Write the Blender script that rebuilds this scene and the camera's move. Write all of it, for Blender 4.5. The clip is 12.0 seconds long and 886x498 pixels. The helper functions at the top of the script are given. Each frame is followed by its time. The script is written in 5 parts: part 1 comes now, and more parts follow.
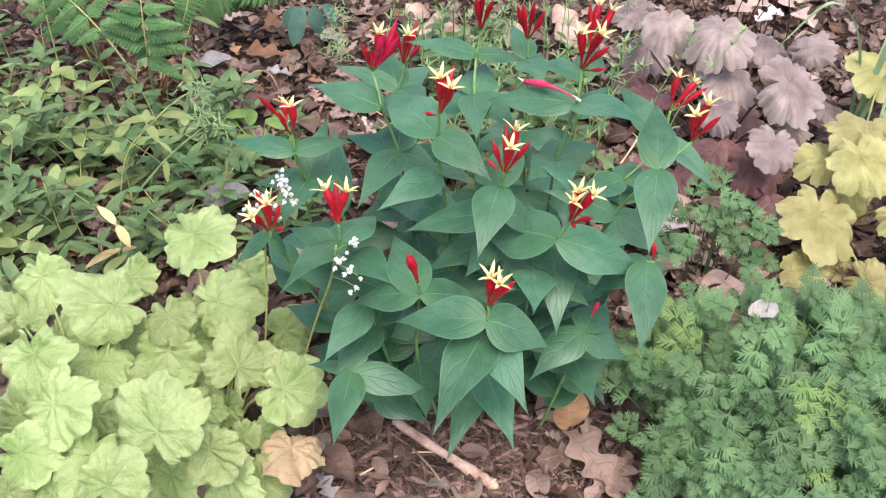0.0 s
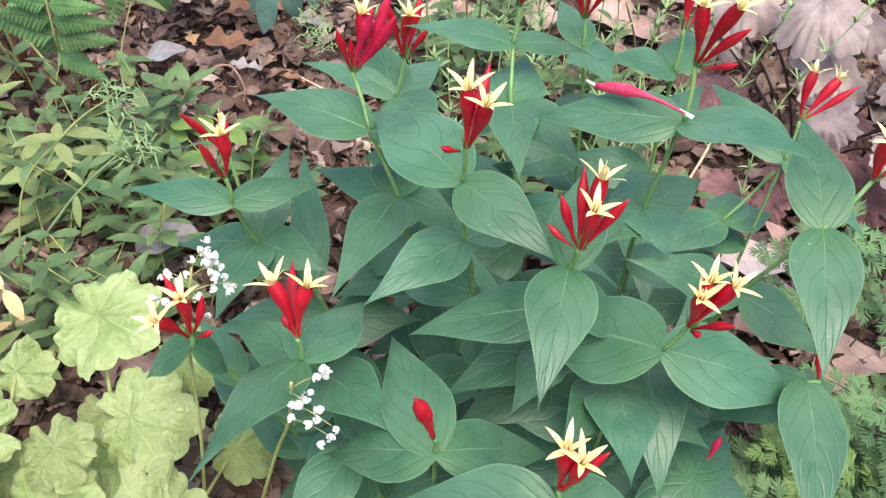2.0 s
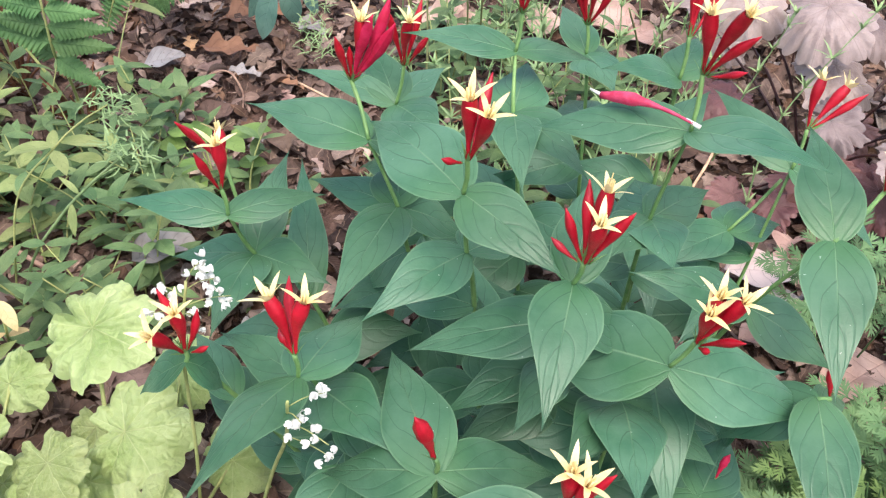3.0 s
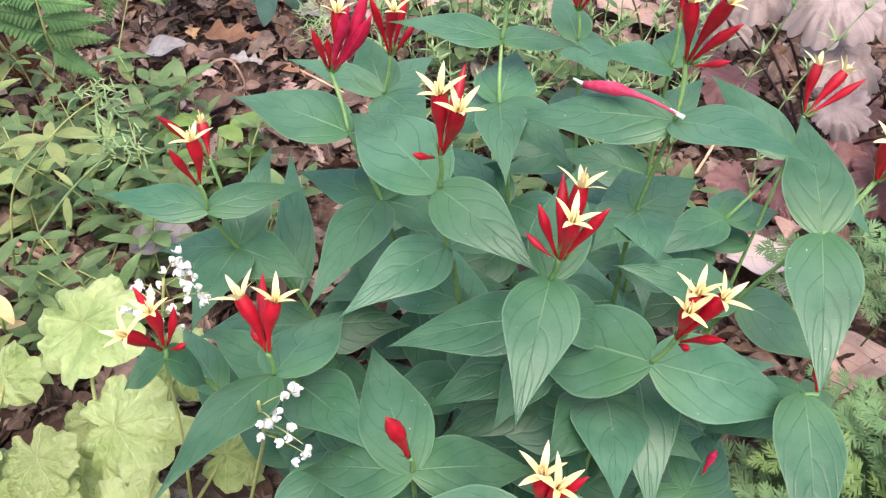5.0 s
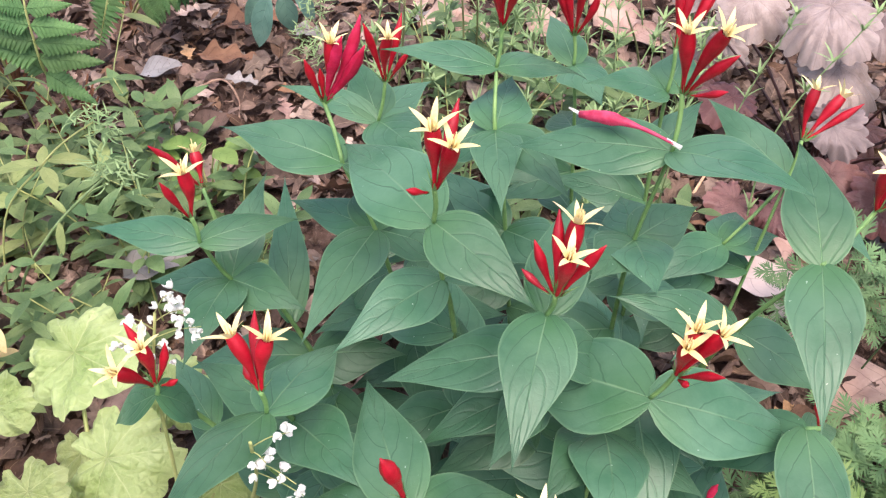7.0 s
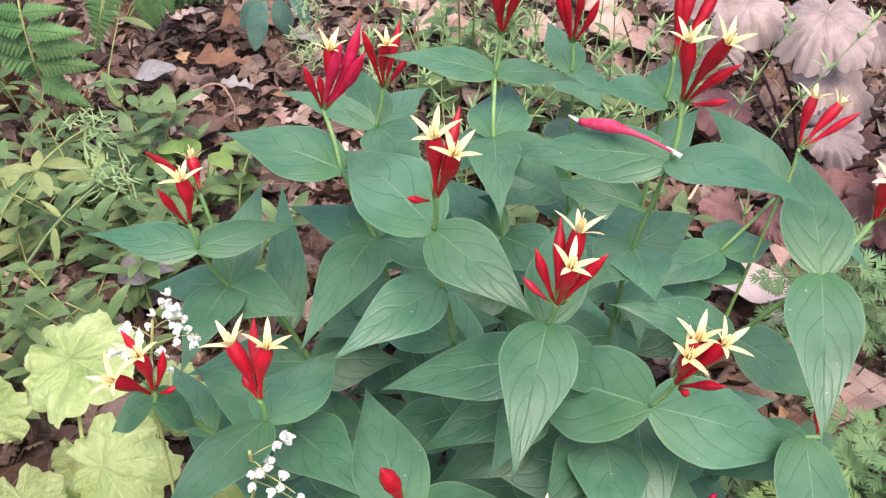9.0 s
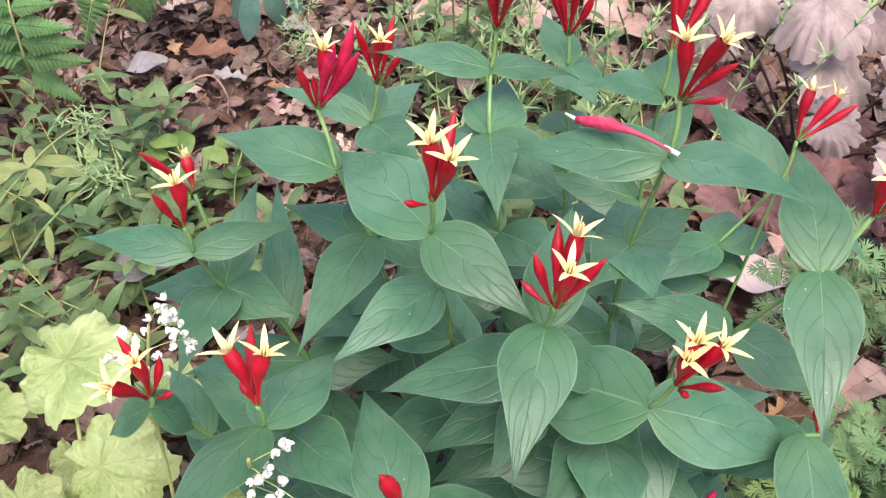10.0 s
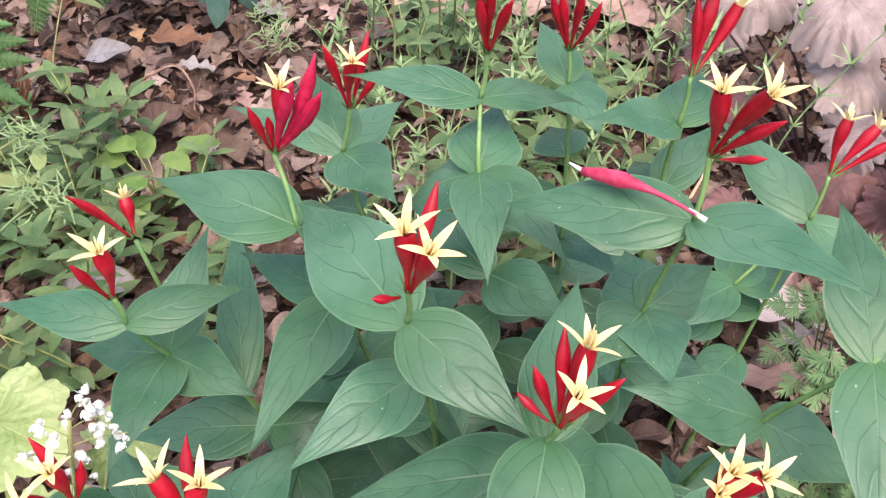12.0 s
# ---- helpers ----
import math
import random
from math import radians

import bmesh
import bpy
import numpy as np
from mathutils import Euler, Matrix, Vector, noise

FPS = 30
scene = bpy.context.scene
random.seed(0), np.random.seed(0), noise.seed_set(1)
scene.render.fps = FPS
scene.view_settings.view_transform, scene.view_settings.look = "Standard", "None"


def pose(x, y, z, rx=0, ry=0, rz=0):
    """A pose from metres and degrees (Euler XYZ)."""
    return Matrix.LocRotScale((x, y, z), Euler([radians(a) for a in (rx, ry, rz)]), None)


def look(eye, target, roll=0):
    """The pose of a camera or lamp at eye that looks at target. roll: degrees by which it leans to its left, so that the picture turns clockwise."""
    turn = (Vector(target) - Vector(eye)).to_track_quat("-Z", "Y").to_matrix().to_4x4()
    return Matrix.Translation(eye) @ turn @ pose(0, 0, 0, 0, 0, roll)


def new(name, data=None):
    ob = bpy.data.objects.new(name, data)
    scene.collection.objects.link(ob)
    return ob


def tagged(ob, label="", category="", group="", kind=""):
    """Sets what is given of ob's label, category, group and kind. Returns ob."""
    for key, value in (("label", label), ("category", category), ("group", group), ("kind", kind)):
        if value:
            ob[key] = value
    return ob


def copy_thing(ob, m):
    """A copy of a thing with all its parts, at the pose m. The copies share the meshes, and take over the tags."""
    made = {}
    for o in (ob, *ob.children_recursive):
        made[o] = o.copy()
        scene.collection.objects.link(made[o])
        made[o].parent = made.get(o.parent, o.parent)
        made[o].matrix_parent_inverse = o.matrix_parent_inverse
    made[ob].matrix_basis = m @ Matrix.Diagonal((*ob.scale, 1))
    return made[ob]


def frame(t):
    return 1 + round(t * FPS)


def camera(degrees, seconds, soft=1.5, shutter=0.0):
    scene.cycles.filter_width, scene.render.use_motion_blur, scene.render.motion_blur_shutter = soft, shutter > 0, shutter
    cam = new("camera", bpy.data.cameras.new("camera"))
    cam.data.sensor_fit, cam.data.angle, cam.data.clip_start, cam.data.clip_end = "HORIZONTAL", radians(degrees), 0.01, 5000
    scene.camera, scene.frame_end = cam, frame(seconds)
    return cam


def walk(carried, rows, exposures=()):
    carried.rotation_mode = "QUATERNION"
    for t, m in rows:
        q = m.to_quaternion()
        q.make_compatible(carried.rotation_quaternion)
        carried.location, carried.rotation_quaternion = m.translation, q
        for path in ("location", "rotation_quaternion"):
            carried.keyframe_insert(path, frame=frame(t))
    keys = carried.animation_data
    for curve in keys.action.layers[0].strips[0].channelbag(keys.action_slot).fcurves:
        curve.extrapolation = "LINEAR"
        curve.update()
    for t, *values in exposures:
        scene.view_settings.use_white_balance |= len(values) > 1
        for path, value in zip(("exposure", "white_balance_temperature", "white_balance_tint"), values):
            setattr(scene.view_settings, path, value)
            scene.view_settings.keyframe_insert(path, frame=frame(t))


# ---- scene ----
cam = camera(53.3, 12.0, soft=1.25)
PATH = [
    (0, (0.146, 0.113, 0.824), (0.057, 1.606, -0.504), 0.7),
    (0.5, (0.104, 0.195, 0.801), (0.122, 1.655, -0.565), 1.9),
    (1, (0.089, 0.306, 0.737), (0.102, 1.737, -0.66), 2.0),
    (1.5, (0.097, 0.38, 0.69), (0.059, 1.819, -0.698), 1.8),
    (2, (0.114, 0.396, 0.67), (0.022, 1.864, -0.684), -0.3),
    (2.5, (0.112, 0.405, 0.665), (0.021, 1.88, -0.683), -0.2),
    (4.5, (0.129, 0.413, 0.667), (0.004, 1.87, -0.697), -1.8),
    (5, (0.135, 0.42, 0.665), (-0.003, 1.864, -0.711), -2.0),
    (5.5, (0.13, 0.429, 0.665), (0.011, 1.868, -0.719), -1.3),
    (6, (0.133, 0.431, 0.664), (0.005, 1.873, -0.715), -1.7),
    (6.5, (0.135, 0.432, 0.671), (0.001, 1.877, -0.706), -1.8),
    (7, (0.136, 0.433, 0.669), (0.001, 1.895, -0.689), -2.2),
    (9, (0.132, 0.435, 0.67), (0.014, 1.904, -0.683), -1.6),
    (9.5, (0.132, 0.436, 0.67), (0.013, 1.898, -0.689), -1.9),
    (10, (0.131, 0.444, 0.675), (0.023, 1.887, -0.706), -2.0),
    (10.5, (0.129, 0.461, 0.676), (0.039, 1.889, -0.723), -1.9),
    (11, (0.135, 0.484, 0.682), (0.046, 1.896, -0.732), -2.1),
    (11.5, (0.133, 0.503, 0.668), (0.047, 1.918, -0.743), -1.5),
    (12, (0.129, 0.538, 0.658), (0.052, 1.924, -0.781), -1.0),
]
walk(cam, [(t, look(eye, target, roll)) for t, eye, target, roll in PATH], [(0.0, 1.29, 6480, 14), (1.5, 1.37, 6480, 14), (2.5, 1.38, 6480, 14), (5.0, 1.38, 6650, 18), (12.0, 1.38, 6700, 21)])

# ---- light ----
world = bpy.data.worlds.new("sky")
scene.world = world
world.use_nodes = True
wn = world.node_tree.nodes
sky = wn.new("ShaderNodeTexSky")
sky.sky_type = "NISHITA"
sky.sun_disc = False
sky.sun_elevation = radians(68)
sky.sun_rotation = radians(161)
sky.air_density, sky.dust_density, sky.ozone_density = 1.0, 4.0, 0.6
world.node_tree.links.new(sky.outputs[0], wn["Background"].inputs[0])
wn["Background"].inputs[1].default_value = 0.15
sun = new("sun", bpy.data.lights.new("sun", "SUN"))
sun.data.energy, sun.data.angle, sun.data.color = 0.8, radians(45), (1.0, 0.97, 0.93)
sun.matrix_world = look((0.45, -1.3, 3.4), (0, 0, 0))


# ---- materials ----
def lin(r, g, b):
    return tuple((c / 255 / 12.92 if c < 10.3 else ((c / 255 + 0.055) / 1.055) ** 2.4) for c in (r, g, b)) + (1.0,)


class Nodes:
    """A small helper round one material's node tree."""

    def __init__(self, name, rough=0.5, spec=0.5):
        self.mat = bpy.data.materials.new(name)
        self.mat.use_nodes = True
        self.tree = self.mat.node_tree
        self.bsdf = self.tree.nodes["Principled BSDF"]
        self.bsdf.inputs["Roughness"].default_value = rough
        self.bsdf.inputs["Specular IOR Level"].default_value = spec

    def add(self, kind, operation=None, data_type=None, blend_type=None, interpolation_type=None):
        n = self.tree.nodes.new("ShaderNode" + kind)
        if operation:
            n.operation = operation
        if data_type:
            n.data_type = data_type
        if blend_type:
            n.blend_type = blend_type
        if interpolation_type:
            n.interpolation_type = interpolation_type
        return n

    def link(self, a, b):
        self.tree.links.new(a, b)

    def put(self, socket, v):
        if isinstance(v, bpy.types.NodeSocket):
            self.link(v, socket)
        else:
            socket.default_value = v

    def math(self, op, a, b=0.0, c=0.0):
        n = self.add("Math", operation=op)
        for s, v in zip(n.inputs, (a, b, c)):
            self.put(s, v)
        return n.outputs[0]

    def remap(self, v, a, b, c=0.0, d=1.0):
        n = self.add("MapRange", interpolation_type="SMOOTHSTEP")
        for s, x in zip(n.inputs, (v, a, b, c, d)):
            self.put(s, x)
        return n.outputs[0]

    def mix(self, fac, a, b, blend="MIX"):
        n = self.add("Mix", data_type="RGBA", blend_type=blend)
        self.put(n.inputs[0], fac)
        self.put(n.inputs[6], a)
        self.put(n.inputs[7], b)
        return n.outputs[2]

    def noise(self, scale, detail=4.0, rough=0.6, where=None):
        n = self.add("TexNoise")
        n.inputs["Scale"].default_value, n.inputs["Detail"].default_value, n.inputs["Roughness"].default_value = scale, detail, rough
        if where is not None:
            self.link(where, n.inputs["Vector"])
        return n.outputs["Fac"]

    def place(self):
        return self.add("TexCoord").outputs["Object"]

    def world_place(self):
        return self.add("NewGeometry").outputs["Position"]

    def uv(self):
        n = self.add("SeparateXYZ")
        self.link(self.add("TexCoord").outputs["UV"], n.inputs[0])
        return n.outputs[0], n.outputs[1]

    def random(self):
        return self.add("ObjectInfo").outputs["Random"]

    def island(self):
        return self.add("NewGeometry").outputs["Random Per Island"]

    def ramp(self, fac, stops):
        n = self.add("ValToRGB")
        e = n.color_ramp.elements
        while len(e) < len(stops):
            e.new(0.5)
        for el, (p, c) in zip(e, stops):
            el.position, el.color = p, c
        self.put(n.inputs[0], fac)
        return n.outputs[0]

    def bump(self, height, strength, distance):
        n = self.add("Bump")
        n.inputs["Strength"].default_value, n.inputs["Distance"].default_value = strength, distance
        self.link(height, n.inputs["Height"])
        self.link(n.outputs[0], self.bsdf.inputs["Normal"])
        return n.outputs[0]

    def finish(self, colour, sheer=0.0, tint=None):
        self.put(self.bsdf.inputs["Base Color"], colour)
        if sheer:
            t = self.add("BsdfTranslucent")
            self.put(t.inputs["Color"], tint if tint is not None else colour)
            m = self.add("MixShader")
            m.inputs[0].default_value = sheer
            self.link(self.bsdf.outputs[0], m.inputs[1])
            self.link(t.outputs[0], m.inputs[2])
            self.link(m.outputs[0], self.tree.nodes["Material Output"].inputs["Surface"])
        return self.mat


def arc_leaf(name, dark, light, vein, rough=0.42, spec=0.5, sheer=0.2, veins=4.6, sweep=2.5, relief=0.0012, spots=None, foot=None, net=190.0):
    """A leaf with a midrib and side veins that sweep towards the tip."""
    m = Nodes(name, rough, spec)
    s, v = m.uv()
    a = m.math("MULTIPLY", m.math("ABSOLUTE", m.math("SUBTRACT", v, 0.5)), 2.0)
    wob = m.math("ADD", m.math("MULTIPLY", m.noise(36, 3, 0.6, m.place()), 0.75), m.math("MULTIPLY", m.random(), 1.0))
    wob = m.math("ADD", wob, m.math("MULTIPLY", m.math("GREATER_THAN", v, 0.5), 0.37))
    rise = m.math("ADD", m.math("MULTIPLY", a, sweep * 0.42), m.math("MULTIPLY", m.math("POWER", a, 2.4), sweep * 0.58))
    k = m.math("ADD", m.math("SUBTRACT", m.math("MULTIPLY", s, veins), rise), wob)
    side = m.math("ABSOLUTE", m.math("SUBTRACT", m.math("FRACT", k), 0.5))
    groove = m.remap(side, 0.0, 0.17, 1.0, 0.0)
    halo = m.math("MULTIPLY", m.remap(m.math("ABSOLUTE", m.math("SUBTRACT", side, 0.06)), 0.0, 0.03, 1.0, 0.0), m.remap(a, 0.4, 0.9, 1.0, 0.0))
    rib = m.remap(a, 0.0, 0.04, 1.0, 0.0)
    n = m.noise(25, 5, 0.6, m.world_place())
    base = m.mix(m.remap(n, 0.3, 0.7), dark, light)
    hue = m.add("HueSaturation")
    m.put(hue.inputs["Value"], m.math("ADD", m.math("MULTIPLY", m.random(), 0.35), 0.82))
    m.put(hue.inputs["Hue"], m.math("ADD", m.math("MULTIPLY", m.random(), 0.018), 0.491))
    m.put(hue.inputs["Color"], base)
    body = hue.outputs[0]
    if foot:
        body = m.mix(m.remap(s, 0.0, 0.34, 0.5, 0.0), body, foot)
    cut = m.math("MULTIPLY", m.remap(side, 0.008, 0.045, 1.0, 0.0), m.remap(a, 0.65, 0.97, 1.0, 0.0))
    cut = m.math("MULTIPLY", cut, m.remap(m.noise(35, 2, 0.5, m.world_place()), 0.35, 0.6, 0.75, 1.0))
    deep = m.add("HueSaturation")
    deep.inputs["Value"].default_value = 0.5
    m.put(deep.inputs["Color"], dark)
    shade = m.mix(m.math("MULTIPLY", cut, 0.55), body, deep.outputs[0])
    shade = m.mix(m.remap(a, 0.93, 1.0, 0.0, 0.25), shade, vein)
    col = m.mix(m.math("MULTIPLY", m.math("MAXIMUM", m.math("MULTIPLY", halo, 0.05), m.math("MULTIPLY", rib, m.remap(s, 0.15, 0.6, 0.9, 0.12))), 0.5), shade, vein)
    if foot:
        col = m.mix(m.remap(m.noise(560, 0, 0.5, m.world_place()), 0.875, 0.89, 0.0, 0.5), col, lin(190, 206, 190))
    if spots:
        col = m.mix(m.remap(m.noise(220, 2, 0.5, m.world_place()), 0.70, 0.74), col, spots)
    soft = m.math("MULTIPLY", m.noise(14, 2, 0.5, m.place()), 0.9)
    cell = m.add("TexVoronoi")
    cell.feature = "DISTANCE_TO_EDGE"
    cell.inputs["Scale"].default_value = net
    m.link(m.world_place(), cell.inputs["Vector"])
    mesh_lines = m.remap(cell.outputs["Distance"], 0.0, 0.12)
    quilt = m.math("SUBTRACT", m.math("ADD", soft, m.math("MULTIPLY", mesh_lines, 0.035)), m.math("ADD", m.math("MULTIPLY", groove, 0.20), m.math("MULTIPLY", rib, 0.4)))
    fine = m.math("MULTIPLY", m.noise(500, 3, 0.6, m.world_place()), 0.12)
    m.bump(m.math("ADD", quilt, fine), 0.6, relief)
    m.put(m.bsdf.inputs["Roughness"], m.remap(m.noise(90, 3, 0.6, m.world_place()), 0.2, 0.8, rough - 0.06, rough + 0.12))
    return m.finish(col, sheer)


def fan_leaf(name, dark, light, vein, edge, rough=0.55, sheer=0.3, lobes=7.0, relief=0.0014, vein_mix=0.3, vary=0.35, net=0.7):
    """A round lobed leaf with veins that fan out from its stalk."""
    m = Nodes(name, rough, 0.4)
    r, th = m.uv()
    k = m.math("MULTIPLY", th, lobes)
    f = m.math("ABSOLUTE", m.math("SUBTRACT", m.math("FRACT", m.math("ADD", k, 0.5)), 0.5))
    width = m.math("MULTIPLY", f, r)
    main = m.remap(width, 0.0, 0.016, 1.0, 0.0)
    wob = m.math("MULTIPLY", m.noise(70, 2, 0.5, m.place()), 0.5)
    k2 = m.math("ADD", m.math("SUBTRACT", m.math("MULTIPLY", r, 5.0), m.math("MULTIPLY", f, 5.5)), wob)
    sidev = m.math("ABSOLUTE", m.math("SUBTRACT", m.math("FRACT", k2), 0.5))
    side = m.remap(sidev, 0.0, 0.055, 1.0, 0.0)
    both = m.math("MAXIMUM", main, m.math("MULTIPLY", side, 0.42))
    base = m.mix(m.remap(m.noise(22, 5, 0.65, m.world_place()), 0.3, 0.7), dark, light)
    base = m.mix(m.remap(r, 0.55, 1.0, 0.0, 0.6), base, edge)
    hue = m.add("HueSaturation")
    m.put(hue.inputs["Value"], m.math("ADD", m.math("MULTIPLY", m.random(), vary), 0.98 - vary / 2))
    m.put(hue.inputs["Hue"], m.math("ADD", m.math("MULTIPLY", m.random(), 0.02), 0.49))
    m.put(hue.inputs["Color"], base)
    col = m.mix(m.math("MULTIPLY", both, vein_mix), hue.outputs[0], vein)
    cell = m.add("TexVoronoi")
    cell.feature = "DISTANCE_TO_EDGE"
    cell.inputs["Scale"].default_value = 6.5
    m.link(m.place(), cell.inputs["Vector"])
    pucker = m.remap(cell.outputs["Distance"], 0.0, 0.3)
    col = m.mix(m.math("MULTIPLY", m.remap(cell.outputs["Distance"], 0.0, 0.05, 1.0, 0.0), vein_mix * 0.35), col, vein)
    h = m.math("ADD", m.math("MULTIPLY", pucker, net), m.math("MULTIPLY", m.remap(width, 0.0, 0.1), 0.5))
    h = m.math("ADD", h, m.math("MULTIPLY", m.remap(sidev, 0.0, 0.3), 0.5))
    h = m.math("ADD", h, m.math("MULTIPLY", m.noise(160, 3, 0.6, m.world_place()), 0.5))
    m.bump(h, 0.5, relief)
    return m.finish(col, sheer)


def plain(name, a, b, scale=60, rough=0.6, spec=0.4, sheer=0.0, relief=0.0006, vary=0.25):
    m = Nodes(name, rough, spec)
    base = m.mix(m.remap(m.noise(scale, 5, 0.65, m.world_place()), 0.3, 0.7), a, b)
    hue = m.add("HueSaturation")
    m.put(hue.inputs["Value"], m.math("ADD", m.math("MULTIPLY", m.random(), vary), 1.0 - vary / 2))
    m.put(hue.inputs["Color"], base)
    m.bump(m.noise(scale * 6, 4, 0.6, m.world_place()), 0.6, relief)
    return m.finish(hue.outputs[0], sheer)


def litter_material(name, stops, rough=0.7):
    """Dead leaves: each piece its own brown, with darker veins and blotches."""
    m = Nodes(name, rough, 0.3)
    base = m.ramp(m.island(), stops)
    blot = m.remap(m.noise(45, 5, 0.7, m.world_place()), 0.35, 0.7, 0.48, 1.0)
    s, v = m.uv()
    a = m.math("MULTIPLY", m.math("ABSOLUTE", m.math("SUBTRACT", v, 0.5)), 2.0)
    rib = m.remap(a, 0.0, 0.07, 1.0, 0.0)
    k = m.math("SUBTRACT", m.math("MULTIPLY", s, 8.0), m.math("MULTIPLY", a, 2.2))
    side = m.math("ABSOLUTE", m.math("SUBTRACT", m.math("FRACT", k), 0.5))
    mul = m.add("Mix", data_type="RGBA", blend_type="MULTIPLY")
    mul.inputs[0].default_value = 1.0
    m.put(mul.inputs[6], base)
    grey = m.add("CombineXYZ")
    for i in range(3):
        m.put(grey.inputs[i], blot)
    m.link(grey.outputs[0], mul.inputs[7])
    col = m.mix(m.math("MULTIPLY", rib, 0.35), mul.outputs[2], lin(196, 168, 140))
    m.bump(m.math("ADD", m.math("MULTIPLY", side, 0.7), m.noise(260, 4, 0.6, m.world_place())), 0.7, 0.0012)
    return m.finish(col, 0.12)


def ground_material():
    m = Nodes("soil_mulch", 0.9, 0.2)
    p = m.world_place()
    a = m.ramp(m.noise(38, 8, 0.7, p), [(0.25, lin(60, 46, 40)), (0.5, lin(98, 78, 68)), (0.75, lin(138, 114, 102))])
    b = m.remap(m.noise(7, 3, 0.6, p), 0.35, 0.65, 0.0, 0.5)
    col = m.mix(b, a, lin(82, 64, 56))
    m.bump(m.noise(120, 6, 0.7, p), 1.0, 0.006)
    return m.finish(col)


PINK_LEAF = arc_leaf("glossy_green_leaf", lin(55, 99, 70), lin(83, 123, 93), lin(142, 176, 132), 0.34, 0.4, 0.18, veins=4.8, sweep=2.3, relief=0.0015, foot=lin(78, 124, 74))
PINK_STEM = plain("green_stem", lin(92, 134, 78), lin(122, 158, 92), 80, 0.5)
RED = plain("red_flower_tube", lin(162, 9, 30), lin(192, 24, 46), 120, 0.38, 0.5, 0.15, 0.0004, 0.3)
WILTED = plain("wilting_crimson_flower", lin(176, 14, 52), lin(206, 40, 84), 90, 0.5, 0.4, 0.12, 0.0012, 0.2)
CREAM = plain("cream_petal", lin(236, 214, 146), lin(243, 229, 176), 150, 0.5, 0.4, 0.2, 0.0003, 0.1)
BUDPINK = plain("faded_pink_flower", lin(188, 30, 66), lin(216, 84, 116), 90, 0.5, 0.4, 0.1, 0.0006)
LIME = fan_leaf("lime_leaf", lin(138, 162, 94), lin(174, 191, 130), lin(204, 212, 162), lin(180, 196, 134), 0.35, relief=0.0018, vein_mix=0.40, vary=0.36)
YELLOW = fan_leaf("golden_leaf", lin(152, 147, 88), lin(190, 185, 124), lin(194, 189, 134), lin(198, 193, 134), vary=0.3, vein_mix=0.2)
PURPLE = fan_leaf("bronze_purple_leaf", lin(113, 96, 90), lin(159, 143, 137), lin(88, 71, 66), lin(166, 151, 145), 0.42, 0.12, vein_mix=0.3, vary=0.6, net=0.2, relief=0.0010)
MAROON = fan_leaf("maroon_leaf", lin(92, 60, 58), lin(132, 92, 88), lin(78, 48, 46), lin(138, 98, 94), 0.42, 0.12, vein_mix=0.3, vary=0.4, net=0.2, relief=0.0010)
PETIOLE = plain("pale_green_petiole", lin(138, 150, 90), lin(168, 172, 110), 90, 0.55)
DARK_PETIOLE = plain("dark_petiole", lin(52, 30, 30), lin(84, 52, 46), 90, 0.5)
WHITE = plain("white_bell", lin(228, 230, 218), lin(244, 245, 238), 150, 0.5, 0.4, 0.25, 0.0003, 0.06)
FEATHER = plain("feathery_green", lin(70, 105, 63), lin(103, 136, 86), 30, 0.55, 0.35, 0.2, 0.0004, 0.5)
YOUNG_FEATHER = plain("young_feathery_green", lin(98, 132, 70), lin(130, 158, 92), 30, 0.55, 0.35, 0.25, 0.0004, 0.3)
FERN = arc_leaf("fern_green", lin(72, 108, 62), lin(98, 135, 80), lin(120, 154, 97), 0.55, 0.3, 0.2, 13.0, 1.6, 0.0012)
SPRIG = arc_leaf("groundcover_leaf", lin(82, 111, 68), lin(118, 142, 92), lin(146, 165, 114), 0.5, 0.35, 0.25, 4.0, 1.5, 0.0008)
BROAD = arc_leaf("soft_broad_leaf", lin(98, 128, 64), lin(128, 154, 84), lin(150, 172, 106), 0.5, 0.35, 0.28, 4.0, 1.5, 0.0008)
WITHERED = arc_leaf("withered_cream_leaf", lin(196, 178, 120), lin(224, 208, 154), lin(170, 150, 100), 0.6, 0.3, 0.2, 5.0, 1.3, 0.0012)
SPRIG_PALE = arc_leaf("yellowing_leaf", lin(124, 144, 86), lin(156, 169, 110), lin(172, 182, 128), 0.55, 0.3, 0.25, 4.0, 1.5, 0.0008)
DARKLEAF = arc_leaf("dark_bluish_leaf", lin(76, 112, 98), lin(104, 140, 122), lin(130, 160, 140), 0.5, 0.4, 0.12, 4.0, 1.5, 0.0008)
WISPY = plain("wispy_grey_green", lin(118, 146, 96), lin(154, 178, 124), 60, 0.6, 0.3, 0.15)
OLDSTEM = plain("brownish_green_stem", lin(112, 120, 78), lin(142, 142, 98), 60, 0.6, 0.3)
STRAP = plain("strap_leaf_green", lin(136, 164, 116), lin(170, 192, 150), 25, 0.5, 0.4, 0.15)
LIGHTWIG = plain("peeling_tan_bark", lin(156, 122, 106), lin(212, 182, 164), 55, 0.8, 0.2, 0.0, 0.002)
TWIG = plain("dry_twig", lin(118, 92, 78), lin(172, 144, 124), 40, 0.8, 0.2, 0.0, 0.002)
PALEWOOD = plain("broken_pale_wood", lin(196, 160, 128), lin(226, 196, 164), 60, 0.8, 0.2, 0.0, 0.002)
